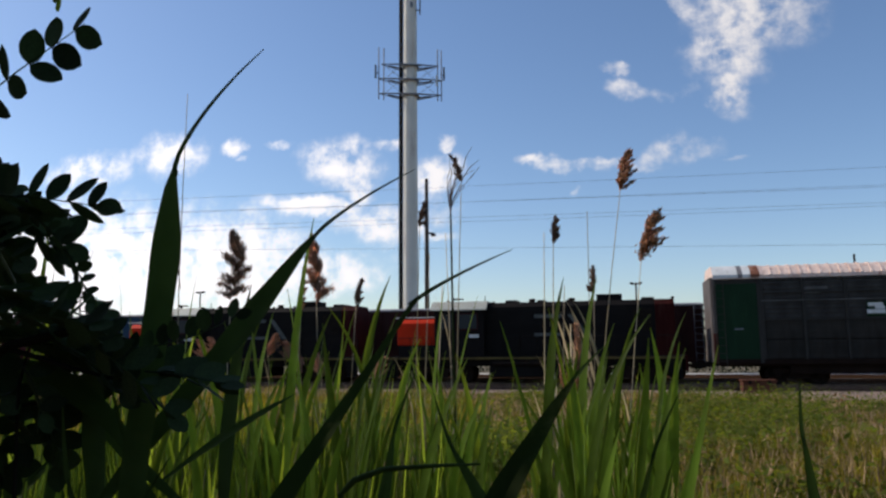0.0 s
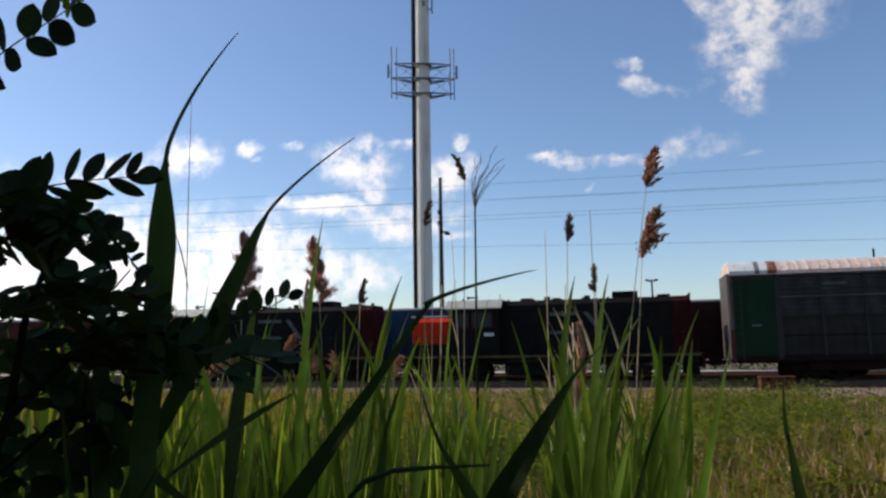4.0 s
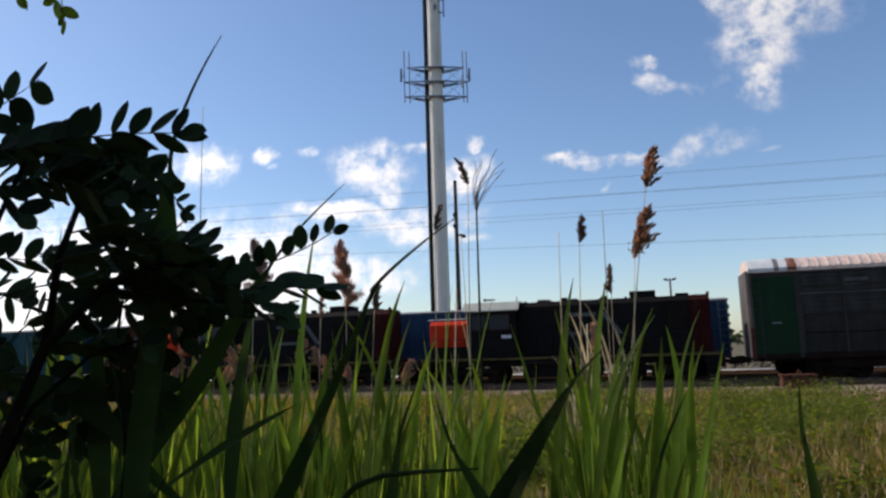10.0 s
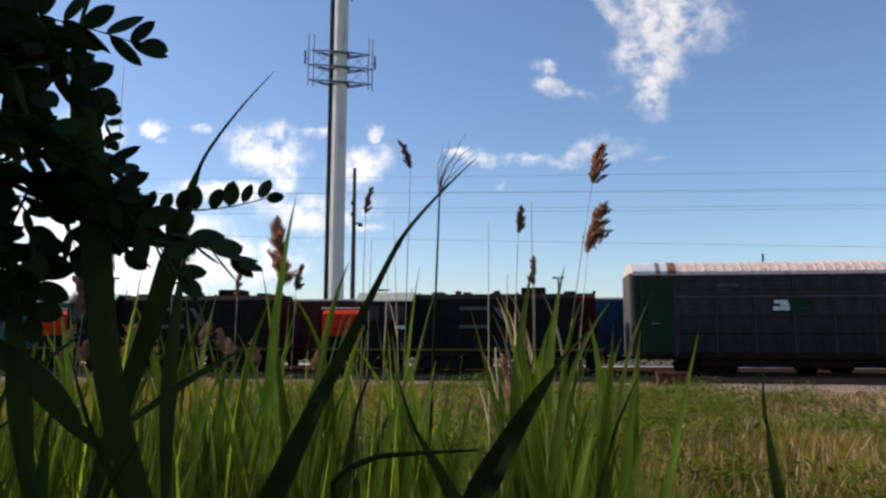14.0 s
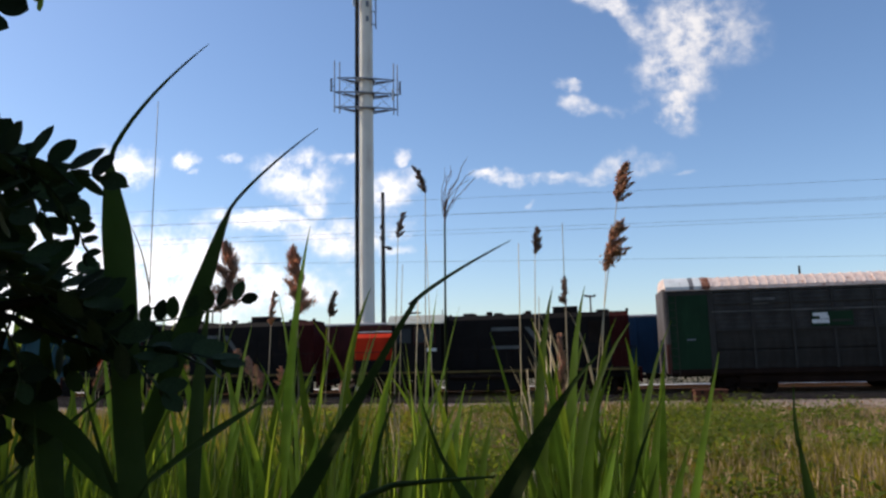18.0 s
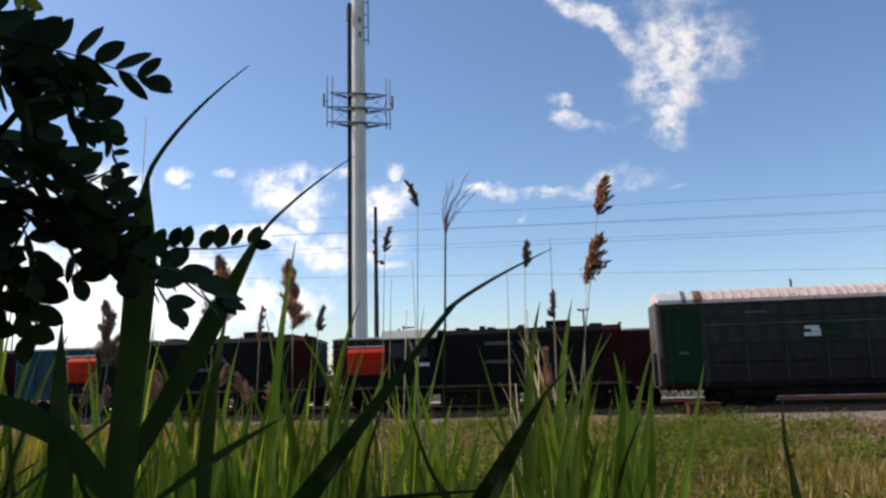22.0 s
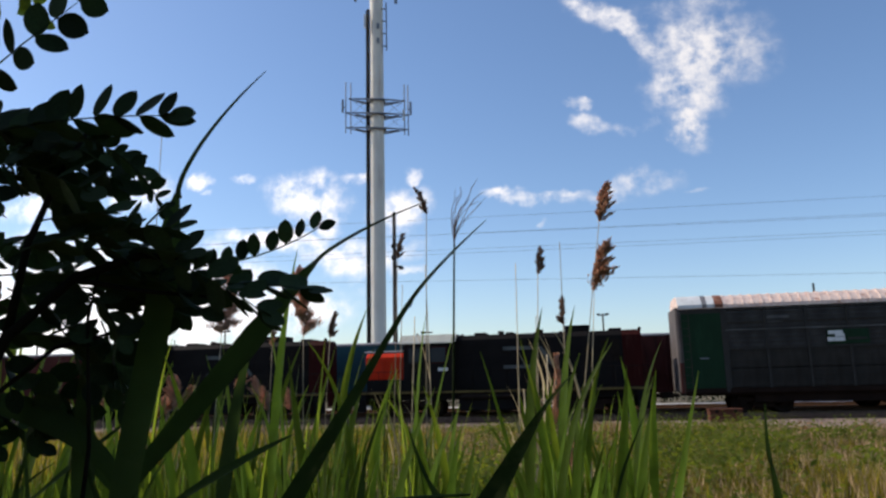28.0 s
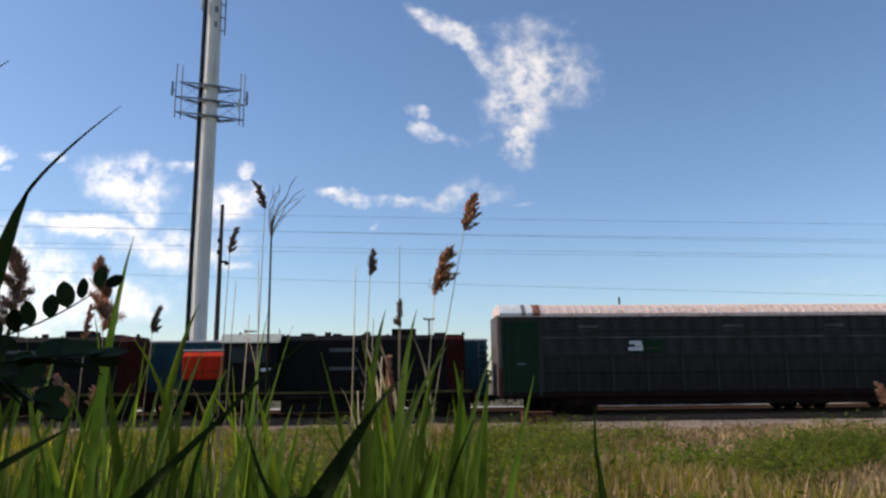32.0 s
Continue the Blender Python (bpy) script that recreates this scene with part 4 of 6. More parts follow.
# ---------------------------------------------------------------- mast, poles, wires, distance
def build_mast():
    t = thing("antenna_mast", "tall pale steel monopole mast with antenna platform and black cables", "mast", pose(-16.90, 58.0, -0.42, 0, 0, 20))
    top = 37.6
    secs = 6
    for i in range(secs):
        z0, z1 = top * i / secs, top * (i + 1) / secs
        r0, r1 = 0.66 - 0.012 * i, 0.66 - 0.012 * i - 0.012
        part("pole_section", tube(bmesh.new(), [(0, 0, z0), (0, 0, z1 + 0.3)], [r0, r1], 14), MAST, t)
    part("base_plate", boxes((-1.1, 1.1, -1.1, 1.1, 0.0, 0.3), bevel=0.03), GALV, t)
    for dx, dy in ((-0.77, -0.01), (-0.84, 0.07), (-0.88, 0.17)):
        part("cable", tube(bmesh.new(), [(dx, dy, 0.3), (dx, dy, 12.0), (dx + 0.02, dy, 22), (dx + 0.04, dy, 35.5)], 0.11, 6), CABLE, t, "black cable run")
    part("cable", tube(bmesh.new(), [(-0.80, 0.21, 29.6), (-0.88, 0.24, 31.0), (-0.88, 0.24, 34.0), (-0.80, 0.21, 35.5)], 0.07, 6), CABLE, t, "black cable loop")
    # three tiers of arms: a shallow frame, wide to both sides
    for z, w in ((24.0, 2.70), (25.35, 2.80), (26.65, 2.50)):
        part("ring_frame", tube(bmesh.new(), [(0.74 * math.cos(k * math.pi / 6), 0.74 * math.sin(k * math.pi / 6), z) for k in range(13)], 0.09, 6), GALV, t)
        part("face_bar", tube(bmesh.new(), [(-w, -0.25, z + 0.12), (-0.75, -0.72, z), (0.75, -0.72, z), (w, -0.25, z + 0.12)], [0.05, 0.085, 0.085, 0.05], 6), GALV, t)
        part("back_bar", tube(bmesh.new(), [(-w, -0.20, z + 0.12), (-0.5, 0.85, z), (0.5, 0.85, z), (w, -0.20, z + 0.12)], [0.04, 0.07, 0.07, 0.04], 6), GALV, t)
        for way in (-1, 1):
            part("arm", bar((way * 0.70, 0.1, z - 0.05), (way * 1.9, -0.1, z + 0.06), 0.07, 6), GALV, t)
    for x, y in ((-2.75, -0.30), (-2.30, -0.10), (2.40, -0.30), (2.75, -0.10)):
        part("antenna", bar((x, y, 23.6), (x, y, 28.3), 0.05, 6), GALV, t)
    for x in (-3.02, 2.96):
        part("panel", boxes((x - 0.09, x + 0.09, -0.3, -0.12, 25.5, 26.7), bevel=0.03), GALV, t)
        part("panel_bracket", bar((x, -0.2, 26.0), (x * 0.9, -0.2, 26.0), 0.05, 6), GALV, t)
    part("panel", boxes((2.22, 2.40, -0.42, -0.30, 24.9, 25.9), bevel=0.03), WHITE, t, "small pale antenna panel")
    for way in (-1, 1):
        for za, zb in ((24.1, 25.3), (25.4, 26.6)):
            part("brace", bar((way * 0.8, -0.6, za), (way * 2.2, -0.4, zb), 0.02, 6), GALV, t)
            part("brace", bar((way * 0.8, -0.6, zb), (way * 2.2, -0.4, za), 0.02, 6), GALV, t)
    # the next platform, only its hanging antennas show
    for x in (-1.9, 1.75):
        part("upper_panel", boxes((x - 0.12, x + 0.12, -0.4, -0.2, 36.1, 38.0), bevel=0.03), GALV, t)
        part("upper_arm", bar((x, -0.3, 37.0), (0, -0.3, 37.1), 0.06, 6), GALV, t)
    # upper brackets
    for q in range(4):
        part("bracket", bar((0.4, -0.3, 31.9 + q * 1.2), (0.86, -0.45, 31.8 + q * 1.2), 0.06, 6), GALV, t)
    part("upper_antenna", bar((0.86, -0.45, 31.4), (0.86, -0.45, 36.0), 0.06, 6), GALV, t)
    part("dish_box", boxes((-1.14, -0.96, -0.3, -0.1, 33.6, 34.9), bevel=0.03), WHITE, t, "small white antenna box")
    for z in (32.0, 33.4):
        part("port_cover", boxes((-0.03, 0.22, -0.66, -0.50, z, z + 0.5), bevel=0.03), GALV, t)


build_mast()


def build_pole():
    t = thing("utility_pole", "dark wooden utility pole beside the mast", "utility pole", (-16.0, 60.0, -0.3))
    part("pole", tube(bmesh.new(), [(0, 0, 0), (0, 0, 9), (0, 0, 16.9)], [0.24, 0.20, 0.15], 10), POLE_WOOD, t)
    part("bracket", boxes((-0.05, 0.65, -0.28, -0.18, 11.9, 12.05)), STEEL, t)
    part("lamp_head", boxes((0.45, 0.85, -0.35, -0.12, 11.7, 11.95), bevel=0.03), STEEL, t)
    for z in (12.6, 13.6):
        part("insulator", bar((-0.1, -0.3, z), (-0.1, -0.3, z + 0.35), 0.1, 8), STEEL, t)


build_pole()


def build_yard_lamp(x, y, top):
    t = thing("yard_lamp", "slim dark lamp post with a short cross arm", "lamp post", (x, y, -0.3), group="far lamp posts")
    part("post", tube(bmesh.new(), [(0, 0, 0), (0, 0, top + 0.3)], [0.13, 0.09], 8), POLE_WOOD, t)
    part("cross_arm", boxes((-0.5, 0.5, -0.06, 0.06, top + 0.05, top + 0.16)), POLE_WOOD, t)
    for s in (-0.45, 0.45):
        part("lamp_head", boxes((s - 0.2, s + 0.2, -0.15, 0.15, top + 0.13, top + 0.3), bevel=0.03), STEEL, t)


for x, y, top in ((2.0, 80.0, 8.6), (-42.5, 80.0, 8.4), (-52.0, 82.0, 9.2), (-70, 82, 9.0)):
    build_yard_lamp(x, y, top)


def build_wires():
    t = thing("power_line", "thin dark overhead power lines between tall wooden poles", "power line", (0, 0, 0))
    for x in (-170, 130):
        part("pole", tube(bmesh.new(), [(x, 89, -0.4), (x, 89, 26.0)], [0.3, 0.2], 8), POLE_WOOD, t)
        for z in (15.0, 19.2, 23.4):
            part("cross_arm", boxes((x - 0.1, x + 0.1, 83.6, 91.0, z - 0.5, z - 0.2)), POLE_WOOD, t)
    for z0, slack, y, fall in ((23.6, 0.9, 90.0, 0.018), (21.5, 0.8, 90.4, 0.018), (21.2, 0.6, 89.9, 0.022), (19.3, 0.8, 89.6, 0.018), (18.95, 0.9, 90.2, 0.015), (14.45, 0.7, 84.0, 0.034)):
        pts = [(x, y, z0 - slack * (1 - ((x + 20) / 150) ** 2) - fall * (x + 20)) for x in range(-170, 131, 10)]
        part("wire", tube(bmesh.new(), pts, 0.018, 5), WIRE, t)


build_wires()


def leaf_cloud(rnd, centre, radii, count, size):
    """Loose small leaf pieces in a lumpy volume: lists of corners and faces."""
    v, f = [], []
    lumps = [(centre[0] + rnd.uniform(-0.7, 0.7) * radii[0], centre[1] + rnd.uniform(-0.7, 0.7) * radii[1], centre[2] + rnd.uniform(-0.7, 0.8) * radii[2], rnd.uniform(0.25, 0.5)) for _ in range(9)]
    for i in range(count):
        c = rnd.choice(lumps)
        d = Vector((rnd.gauss(0, 1), rnd.gauss(0, 1), rnd.gauss(0, 1))).normalized() * c[3] * rnd.uniform(0.5, 1.0)
        p = Vector((c[0] + d.x * radii[0], c[1] + d.y * radii[1], c[2] + d.z * radii[2]))
        a = Vector((rnd.gauss(0, 1), rnd.gauss(0, 1), rnd.gauss(0, 1))).normalized()
        b = a.cross(Vector((rnd.gauss(0, 1), rnd.gauss(0, 1), rnd.gauss(0, 1)))).normalized()
        s = size * rnd.uniform(0.6, 1.4)
        o = len(v)
        v += [p - a * s, p + b * s * 0.6, p + a * s, p - b * s * 0.6]
        f.append((o, o + 1, o + 2, o + 3))
    return v, f


def build_far_bushes():
    rnd = random.Random(21)
    for i in range(16):
        x = -95 + i * 10 + rnd.uniform(-4, 4)
        y = rnd.uniform(110, 135)
        s = rnd.uniform(0.8, 1.25)
        t = thing("bush", "distant green bush behind the railway", "bush", (x, y, -0.3), group="far bushes")
        part("trunk", tube(bmesh.new(), [(0, 0, 0), (0.2 * s, 0, 1.2 * s), (0.1, 0.2, 2.4 * s)], [0.16, 0.12, 0.06], 6), BARK, t)
        v, f = leaf_cloud(rnd, (0, 0, 2.0 * s), (3.4 * s, 2.4 * s, 1.7 * s), 1100, 0.22)
        put("crown", mesh_of("crown", v, f, WOODS), t)
    v, f = [], []
    for i in range(60):
        a, b = leaf_cloud(rnd, (-420 + i * 14 + rnd.uniform(-5, 5), rnd.uniform(330, 380), 3.0), (12, 8, rnd.uniform(3, 5.5)), 260, 1.0)
        f += [tuple(q + len(v) for q in face) for face in b]
        v += a
    tagged(put("far_woods", mesh_of("far_woods", v, f, WOODS)), "low line of distant woods at the horizon", "woods", kind="stuff")


build_far_bushes()


def build_shade_filler():
    """Low dark scrub added beyond the service road, filling in the shade seen under the wagons."""
    rnd = random.Random(41)
    v, f = [], []
    for i in range(11000):
        x, y = rnd.uniform(-75, 75), rnd.uniform(58.2, 61.5)
        z = -0.35 + rnd.random() * (0.75 + 0.35 * noise.noise((x * 0.3, y * 0.3, 7.0)))
        a = Vector((rnd.gauss(0, 1), rnd.gauss(0, 1), rnd.gauss(0, 1))).normalized() * rnd.uniform(0.06, 0.14)
        b = a.cross(Vector((rnd.gauss(0, 1), rnd.gauss(0, 1), 1))).normalized() * a.length * 0.6
        p = Vector((x, y, z))
        o = len(v)
        v += [p - a, p + b, p + a, p - b]
        f.append((o, o + 1, o + 2, o + 3))
    tagged(put("lineside_scrub", mesh_of("lineside_scrub", v, f, SHADE_FILLER)), "added dark filler scrub for the shade under the wagons", "scrub", kind="stuff")


build_shade_filler()


# ---------------------------------------------------------------- meadow
def blades(rnd, spots, mat, name, label, sway=0.35):
    """Many grass blades in one mesh; spots: x, y, height, width."""
    v, f = [], []
    for x, y, h, w in spots:
        z = ground_z(x, y) - 0.02
        a = rnd.uniform(0, 2 * math.pi)
        cx, cy = math.cos(a) * w / 2, math.sin(a) * w / 2
        b = rnd.uniform(0, 2 * math.pi)
        l = h * rnd.uniform(0.05, sway)
        dx, dy = math.cos(b) * l, math.sin(b) * l
        o = len(v)
        v += [(x - cx, y - cy, z), (x + cx, y + cy, z), (x + dx * 0.3 - cx * 0.8, y + dy * 0.3 - cy * 0.8, z + h * 0.55), (x + dx * 0.3 + cx * 0.8, y + dy * 0.3 + cy * 0.8, z + h * 0.55), (x + dx, y + dy, z + h * rnd.uniform(0.85, 1.0))]
        f += [(o, o + 1, o + 3, o + 2), (o + 2, o + 3, o + 4)]
    return tagged(put(name, mesh_of(name, v, f, mat)), label, "grass", kind="stuff")


def build_meadow():
    rnd = random.Random(31)
    green, dry = [], []
    for i in range(95000):
        d = 6.0 + 25.0 * rnd.random() ** 0.75
        a = radians(rnd.uniform(-39, 53))
        x, y = -d * math.sin(a) / max(math.cos(a), 0.3), d
        if y > (30.7 if x < 3.2 + 0.6 * math.sin(y * 7) else 29.9) or abs(x) > 40:
            continue
        patch = noise.noise((x * 0.16, y * 0.3, 5.0)) + 0.5 * noise.noise((x * 0.5, y * 0.8, 9.0))
        tall = 0.12 + 0.55 * max(0.0, patch + 0.2) + rnd.uniform(0, 0.16)
        if 0.06 < x / y < 0.20:
            patch = abs(patch) + 0.15
        if y > 27.5:
            tall = tall * 0.6 if x > 3 else tall * 0.8 + 0.12
        (dry if (patch < -0.05 and rnd.random() < (0.7 if x > -0.08 * y else 0.15)) or rnd.random() < (0.6 if -0.20 < x / y < -0.07 else 0.14 if x < -0.08 * y and y < 27 else 0.38 if y < 19 or x < 0.20 * y and y < 22 else 0.6 if y < 22 or x < 0.20 * y else 0.95) else green).append((x, y, tall, rnd.uniform(0.008, 0.02) * (1 + d / 22)))
    blades(rnd, green, GRASS, "meadow_grass", "uneven green meadow grass down to the railway")
    blades(rnd, dry, GRASS_DRY, "dry_meadow_grass", "pale dry grass stems among the meadow", 0.5)
    # broad-leaved weeds in tufts
    v, f = [], []
    dv, df = [], []
    for i in range(4300):
        y = rnd.uniform(8, 29.6)
        x = rnd.uniform(-0.45, 0.92) * y
        z = ground_z(x, y)
        lush = noise.noise((x * 0.22, y * 0.35, 2.0)) + 0.6 * noise.noise((x * 0.7, y * 1.0, 4.0))
        # a lush green belt beside the reeds
        if 0.06 < x / y < 0.24 and y > 11:
            lush = abs(lush) + 0.22
        # a bleached belt before the gravel, with few weeds
        bleached = y > 20.5 + 2.0 * noise.noise((x * 0.4, 0, 7.0)) and x > 0.15 * y
        if bleached and lush < 0.40 and rnd.random() < 0.7:
            continue
        if y > 23.5 and x > 0 and lush < 0.2:
            # a browner belt with seeding weeds before the gravel
            if lush < 0.12 or rnd.random() < 0.6:
                s = rnd.uniform(0.15, 0.36)
                for k in range(26):
                    p = Vector((x + rnd.gauss(0, s * 0.7), y + rnd.gauss(0, s * 0.5), z + rnd.uniform(0.02, s * 1.2)))
                    a = Vector((rnd.gauss(0, 0.6), rnd.gauss(0, 0.6), rnd.gauss(0, 1.2))).normalized() * rnd.uniform(0.03, 0.08)
                    b = a.cross(Vector((rnd.gauss(0, 0.5), 1, 0.3))).normalized() * a.length * 0.4
                    o = len(dv)
                    dv += [p - a, p + b, p + a, p - b]
                    df.append((o, o + 1, o + 2, o + 3))
                continue
        elif lush < 0.13:
            continue
        s = rnd.uniform(0.16, 0.36) * (1.0 + 2.0 * max(0.0, lush)) * (1.0 if y < 22 else 0.75)
        for k in range(44):
            p = Vector((x + rnd.gauss(0, s * 0.6), y + rnd.gauss(0, s * 0.6), z + rnd.uniform(0.05, s * 1.3)))
            a = Vector((rnd.gauss(0, 1), rnd.gauss(0, 1), rnd.gauss(0, 0.5))).normalized() * rnd.uniform(0.03, 0.075)
            b = a.cross(Vector((rnd.gauss(0, 0.5), rnd.gauss(0, 0.5), 1))).normalized() * a.length * 0.5
            o = len(v)
            v += [p - a, p + b, p + a, p - b]
            f.append((o, o + 1, o + 2, o + 3))
    tagged(put("seeding_weeds", mesh_of("seeding_weeds", dv, df, WEED_DRY)), "reddish-brown seeding weeds along the gravel", "weeds", kind="stuff")
    tagged(put("meadow_weeds", mesh_of("meadow_weeds", v, f, WEED)), "yellow-green broad-leaved weeds in the meadow", "weeds", kind="stuff")
    # rank growth round the camera's bank
    near, straw = [], []
    for i in range(27000):
        d = 1.5 + 6.0 * rnd.random() ** 1.15
        a = radians(rnd.uniform(-9, 53))
        x, y = -d * math.sin(a), d * math.cos(a)
        top = (1.80 - 0.03 * d if a > radians(24) else 1.78 - 0.045 * d if a > radians(13) else 1.74 - 0.07 * d) - rnd.random() ** 1.5 * 0.55
        if d > 4.0:
            top = min(top, 1.7 - (0.12 if a > radians(24) else 0.22) * (d - 1.6) + rnd.uniform(-0.1, 0.2))
        if a < radians(-4):
            top *= 0.8
        if radians(5.5) < a < radians(10.8):
            if rnd.random() < 0.55:
                continue
            top *= 0.66
        (straw if rnd.random() < (0.05 if a > radians(20) else 0.16) else near).append((x, y, max(0.35, top), rnd.uniform(0.008, 0.026)))
    for i in range(5000):
        d = 3.0 + 5.0 * rnd.random()
        a = radians(rnd.uniform(-40, -8))
        near.append((-d * math.sin(a), d * math.cos(a), rnd.uniform(0.25, 0.55), rnd.uniform(0.005, 0.014)))
    # short growth over the rest of the bank
    bank = []
    for i in range(16000):
        x, y = rnd.uniform(-9, 9), rnd.uniform(-3.5, 8.5)
        bank.append((x, y, rnd.uniform(0.08, 0.20) + 0.15 * max(0.0, noise.noise((x * 0.5, y * 0.5, 3.0))), rnd.uniform(0.006, 0.016)))
    blades(rnd, bank, GRASS, "bank_grass", "short uneven green grass on the bank")
    blades(rnd, near, GRASS_TALL, "tall_grass", "rank green grass growing among the reeds", 0.22)
    blades(rnd, straw, GRASS_DRY, "dry_tall_grass", "pale dry stems standing among the reeds", 0.15)


build_meadow()


# ---------------------------------------------------------------- reeds
def ribbon(points, widths, side, fold=0.25):
    """A leaf: a folded strip along the points."""
    v, f = [], []
    for i, p in enumerate(points):
        p = Vector(p)
        d = (Vector(points[min(i + 1, len(points) - 1)]) - Vector(points[max(i - 1, 0)])).normalized()
        s = Vector(side) - d * d.dot(Vector(side))
        s.normalize()
        nrm = d.cross(s)
        w = widths[i] / 2
        v += [p - s * w + nrm * w * fold, p, p + s * w + nrm * w * fold]
    for i in range(len(points) - 1):
        a, b = 3 * i, 3 * i + 3
        f += [(a, a + 1, b + 1, b), (a + 1, a + 2, b + 2, b + 1)]
    return v, f


def leaf_shape(rnd, length, width, start, end, mat, name="leaf", steps=10):
    """A reed leaf that rises at start degrees and bends to end degrees, in the xz plane."""
    pts, p, wid = [], Vector((0, 0, 0)), []
    for i in range(steps + 1):
        u = i / steps
        pts.append(p.copy())
        wid.append(width * min(1.0, 0.35 + 3.0 * u) * (1 - max(0.0, (u - 0.3) / 0.7) ** 1.6) + 0.0008)
        a = radians(start + (end - start) * u ** 1.7)
        p = p + Vector((math.cos(a), rnd.uniform(-0.02, 0.02), math.sin(a))) * (length / steps)
    v, f = ribbon(pts, wid, (-0.6, 0.6, 0.5))
    return mesh_of(name, v, f, mat, True)


_rnd = random.Random(77)
LEAVES = [leaf_shape(_rnd, _rnd.uniform(0.26, 0.44), _rnd.uniform(0.008, 0.024), _rnd.uniform(74, 88), _rnd.uniform(40, 82), LEAF) for _ in range(8)]
BROAD = [leaf_shape(_rnd, _rnd.uniform(0.30, 0.46), _rnd.uniform(0.016, 0.029), _rnd.uniform(78, 89), _rnd.uniform(55, 86), LEAF) for _ in range(7)]
DRY_LEAVES = [leaf_shape(_rnd, _rnd.uniform(0.2, 0.34), 0.009, 80, _rnd.uniform(45, 75), STRAW) for _ in range(4)]


def spindle_mesh(rnd, length, width, lean, mat):
    """An upright, dense seed head, widest low down, of short rising spikelets."""
    bm = tube(bmesh.new(), [(0, 0, 0), (lean * 0.4, 0, length * 0.5), (lean, 0, length)], [0.002, 0.0015, 0.0006], 5)
    v, f = [vv.co.copy() for vv in bm.verts], [[q.index for q in ff.verts] for ff in (bm.verts.index_update() or bm.faces)]
    bm.free()
    tufts = [((k + rnd.random()) / 22, rnd.uniform(0, 2 * math.pi), rnd.uniform(0.3, 1.5)) for k in range(22)]
    for i in range(2400):
        cu, ca, cr = rnd.choice(tufts)
        w = rnd.random()
        u = min(1.0, max(0.0, cu * 0.88 + 0.16 * w + rnd.gauss(0, 0.02)))
        env = width * (math.sin(math.pi * min(1.0, 0.08 + 0.92 * u) ** 0.75) ** 1.0 * (1.2 - 0.35 * u) + 0.06)
        r = env * cr * w + abs(rnd.gauss(0, width * 0.16))
        a = ca + rnd.gauss(0, 0.38)
        c = Vector((lean * u + 0.014 * math.sin(3 * u) + r * math.cos(a), r * math.sin(a), length * u - 0.25 * r))
        d = Vector((0.5 * math.cos(a) + rnd.gauss(0, 0.25), 0.5 * math.sin(a) + rnd.gauss(0, 0.25), 1.2)).normalized()
        s = d.cross(Vector((0.3, 1, 0.2))).normalized()
        q = d.cross(s)
        ln, th = rnd.uniform(0.009, 0.020), rnd.uniform(0.0013, 0.0025)
        o = len(v)
        v += [c - d * ln * 0.4, c + s * th, c + q * th, c - s * th, c - q * th, c + d * ln]
        for m1, m2 in ((1, 2), (2, 3), (3, 4), (4, 1)):
            f += [(o, o + m2, o + m1), (o + m1, o + m2, o + 5)]
    return mesh_of("plume", v, f, mat)


def plume_mesh(rnd, length, width, lean, mat):
    """A seed head: a thin axis with branchlets of small pointed spikelets, swept to one side."""
    bm = tube(bmesh.new(), [(0, 0, 0), (lean * 0.25, 0, length * 0.5), (lean, 0, length * 0.95)], [0.0022, 0.0018, 0.0008], 5)
    v, f = [vv.co.copy() for vv in bm.verts], [[q.index for q in ff.verts] for ff in (bm.verts.index_update() or bm.faces)]
    bm.free()
    way = 1 if lean > 0 else -1
    count = round(9 + 330 * width)
    for i in range(count):
        u = (i + rnd.random()) / count
        root = Vector((lean * u * u, 0, length * 0.9 * u))
        reach = max(width, 0.02) * (1.15 - 0.75 * u) * rnd.uniform(0.7, 1.35)
        a = rnd.uniform(0, 2 * math.pi)
        out = Vector((0.75 * math.cos(a) + 0.55 * way, 0.7 * math.sin(a), rnd.uniform(0.9, 1.9))).normalized()
        n = 38
        for k in range(n):
            w = (k + 0.4) / n
            c = root + out * reach * w + Vector((way * reach * 0.25 * w * w, 0, -reach * 0.12 * w * w))
            c = c + Vector((rnd.gauss(0, 1), rnd.gauss(0, 1), rnd.gauss(0, 1))) * reach * 0.10 * math.sin(math.pi * min(1.0, w * 0.9 + 0.1))
            spread = 0.45 * (1 - w) + 0.15
            d = (out + Vector((rnd.gauss(0, spread), rnd.gauss(0, spread), rnd.gauss(0, spread)))).normalized()
            s = d.cross(Vector((0.3, 1, 0.2))).normalized()
            q = d.cross(s)
            ln, th = rnd.uniform(0.010, 0.019), rnd.uniform(0.0020, 0.0040)
            o = len(v)
            v += [c - d * ln * 0.4, c + s * th, c + q * th, c - s * th, c - q * th, c + d * ln]
            for m1, m2 in ((1, 2), (2, 3), (3, 4), (4, 1)):
                f += [(o, o + m2, o + m1), (o + m1, o + m2, o + 5)]
    return mesh_of("plume", v, f, mat)


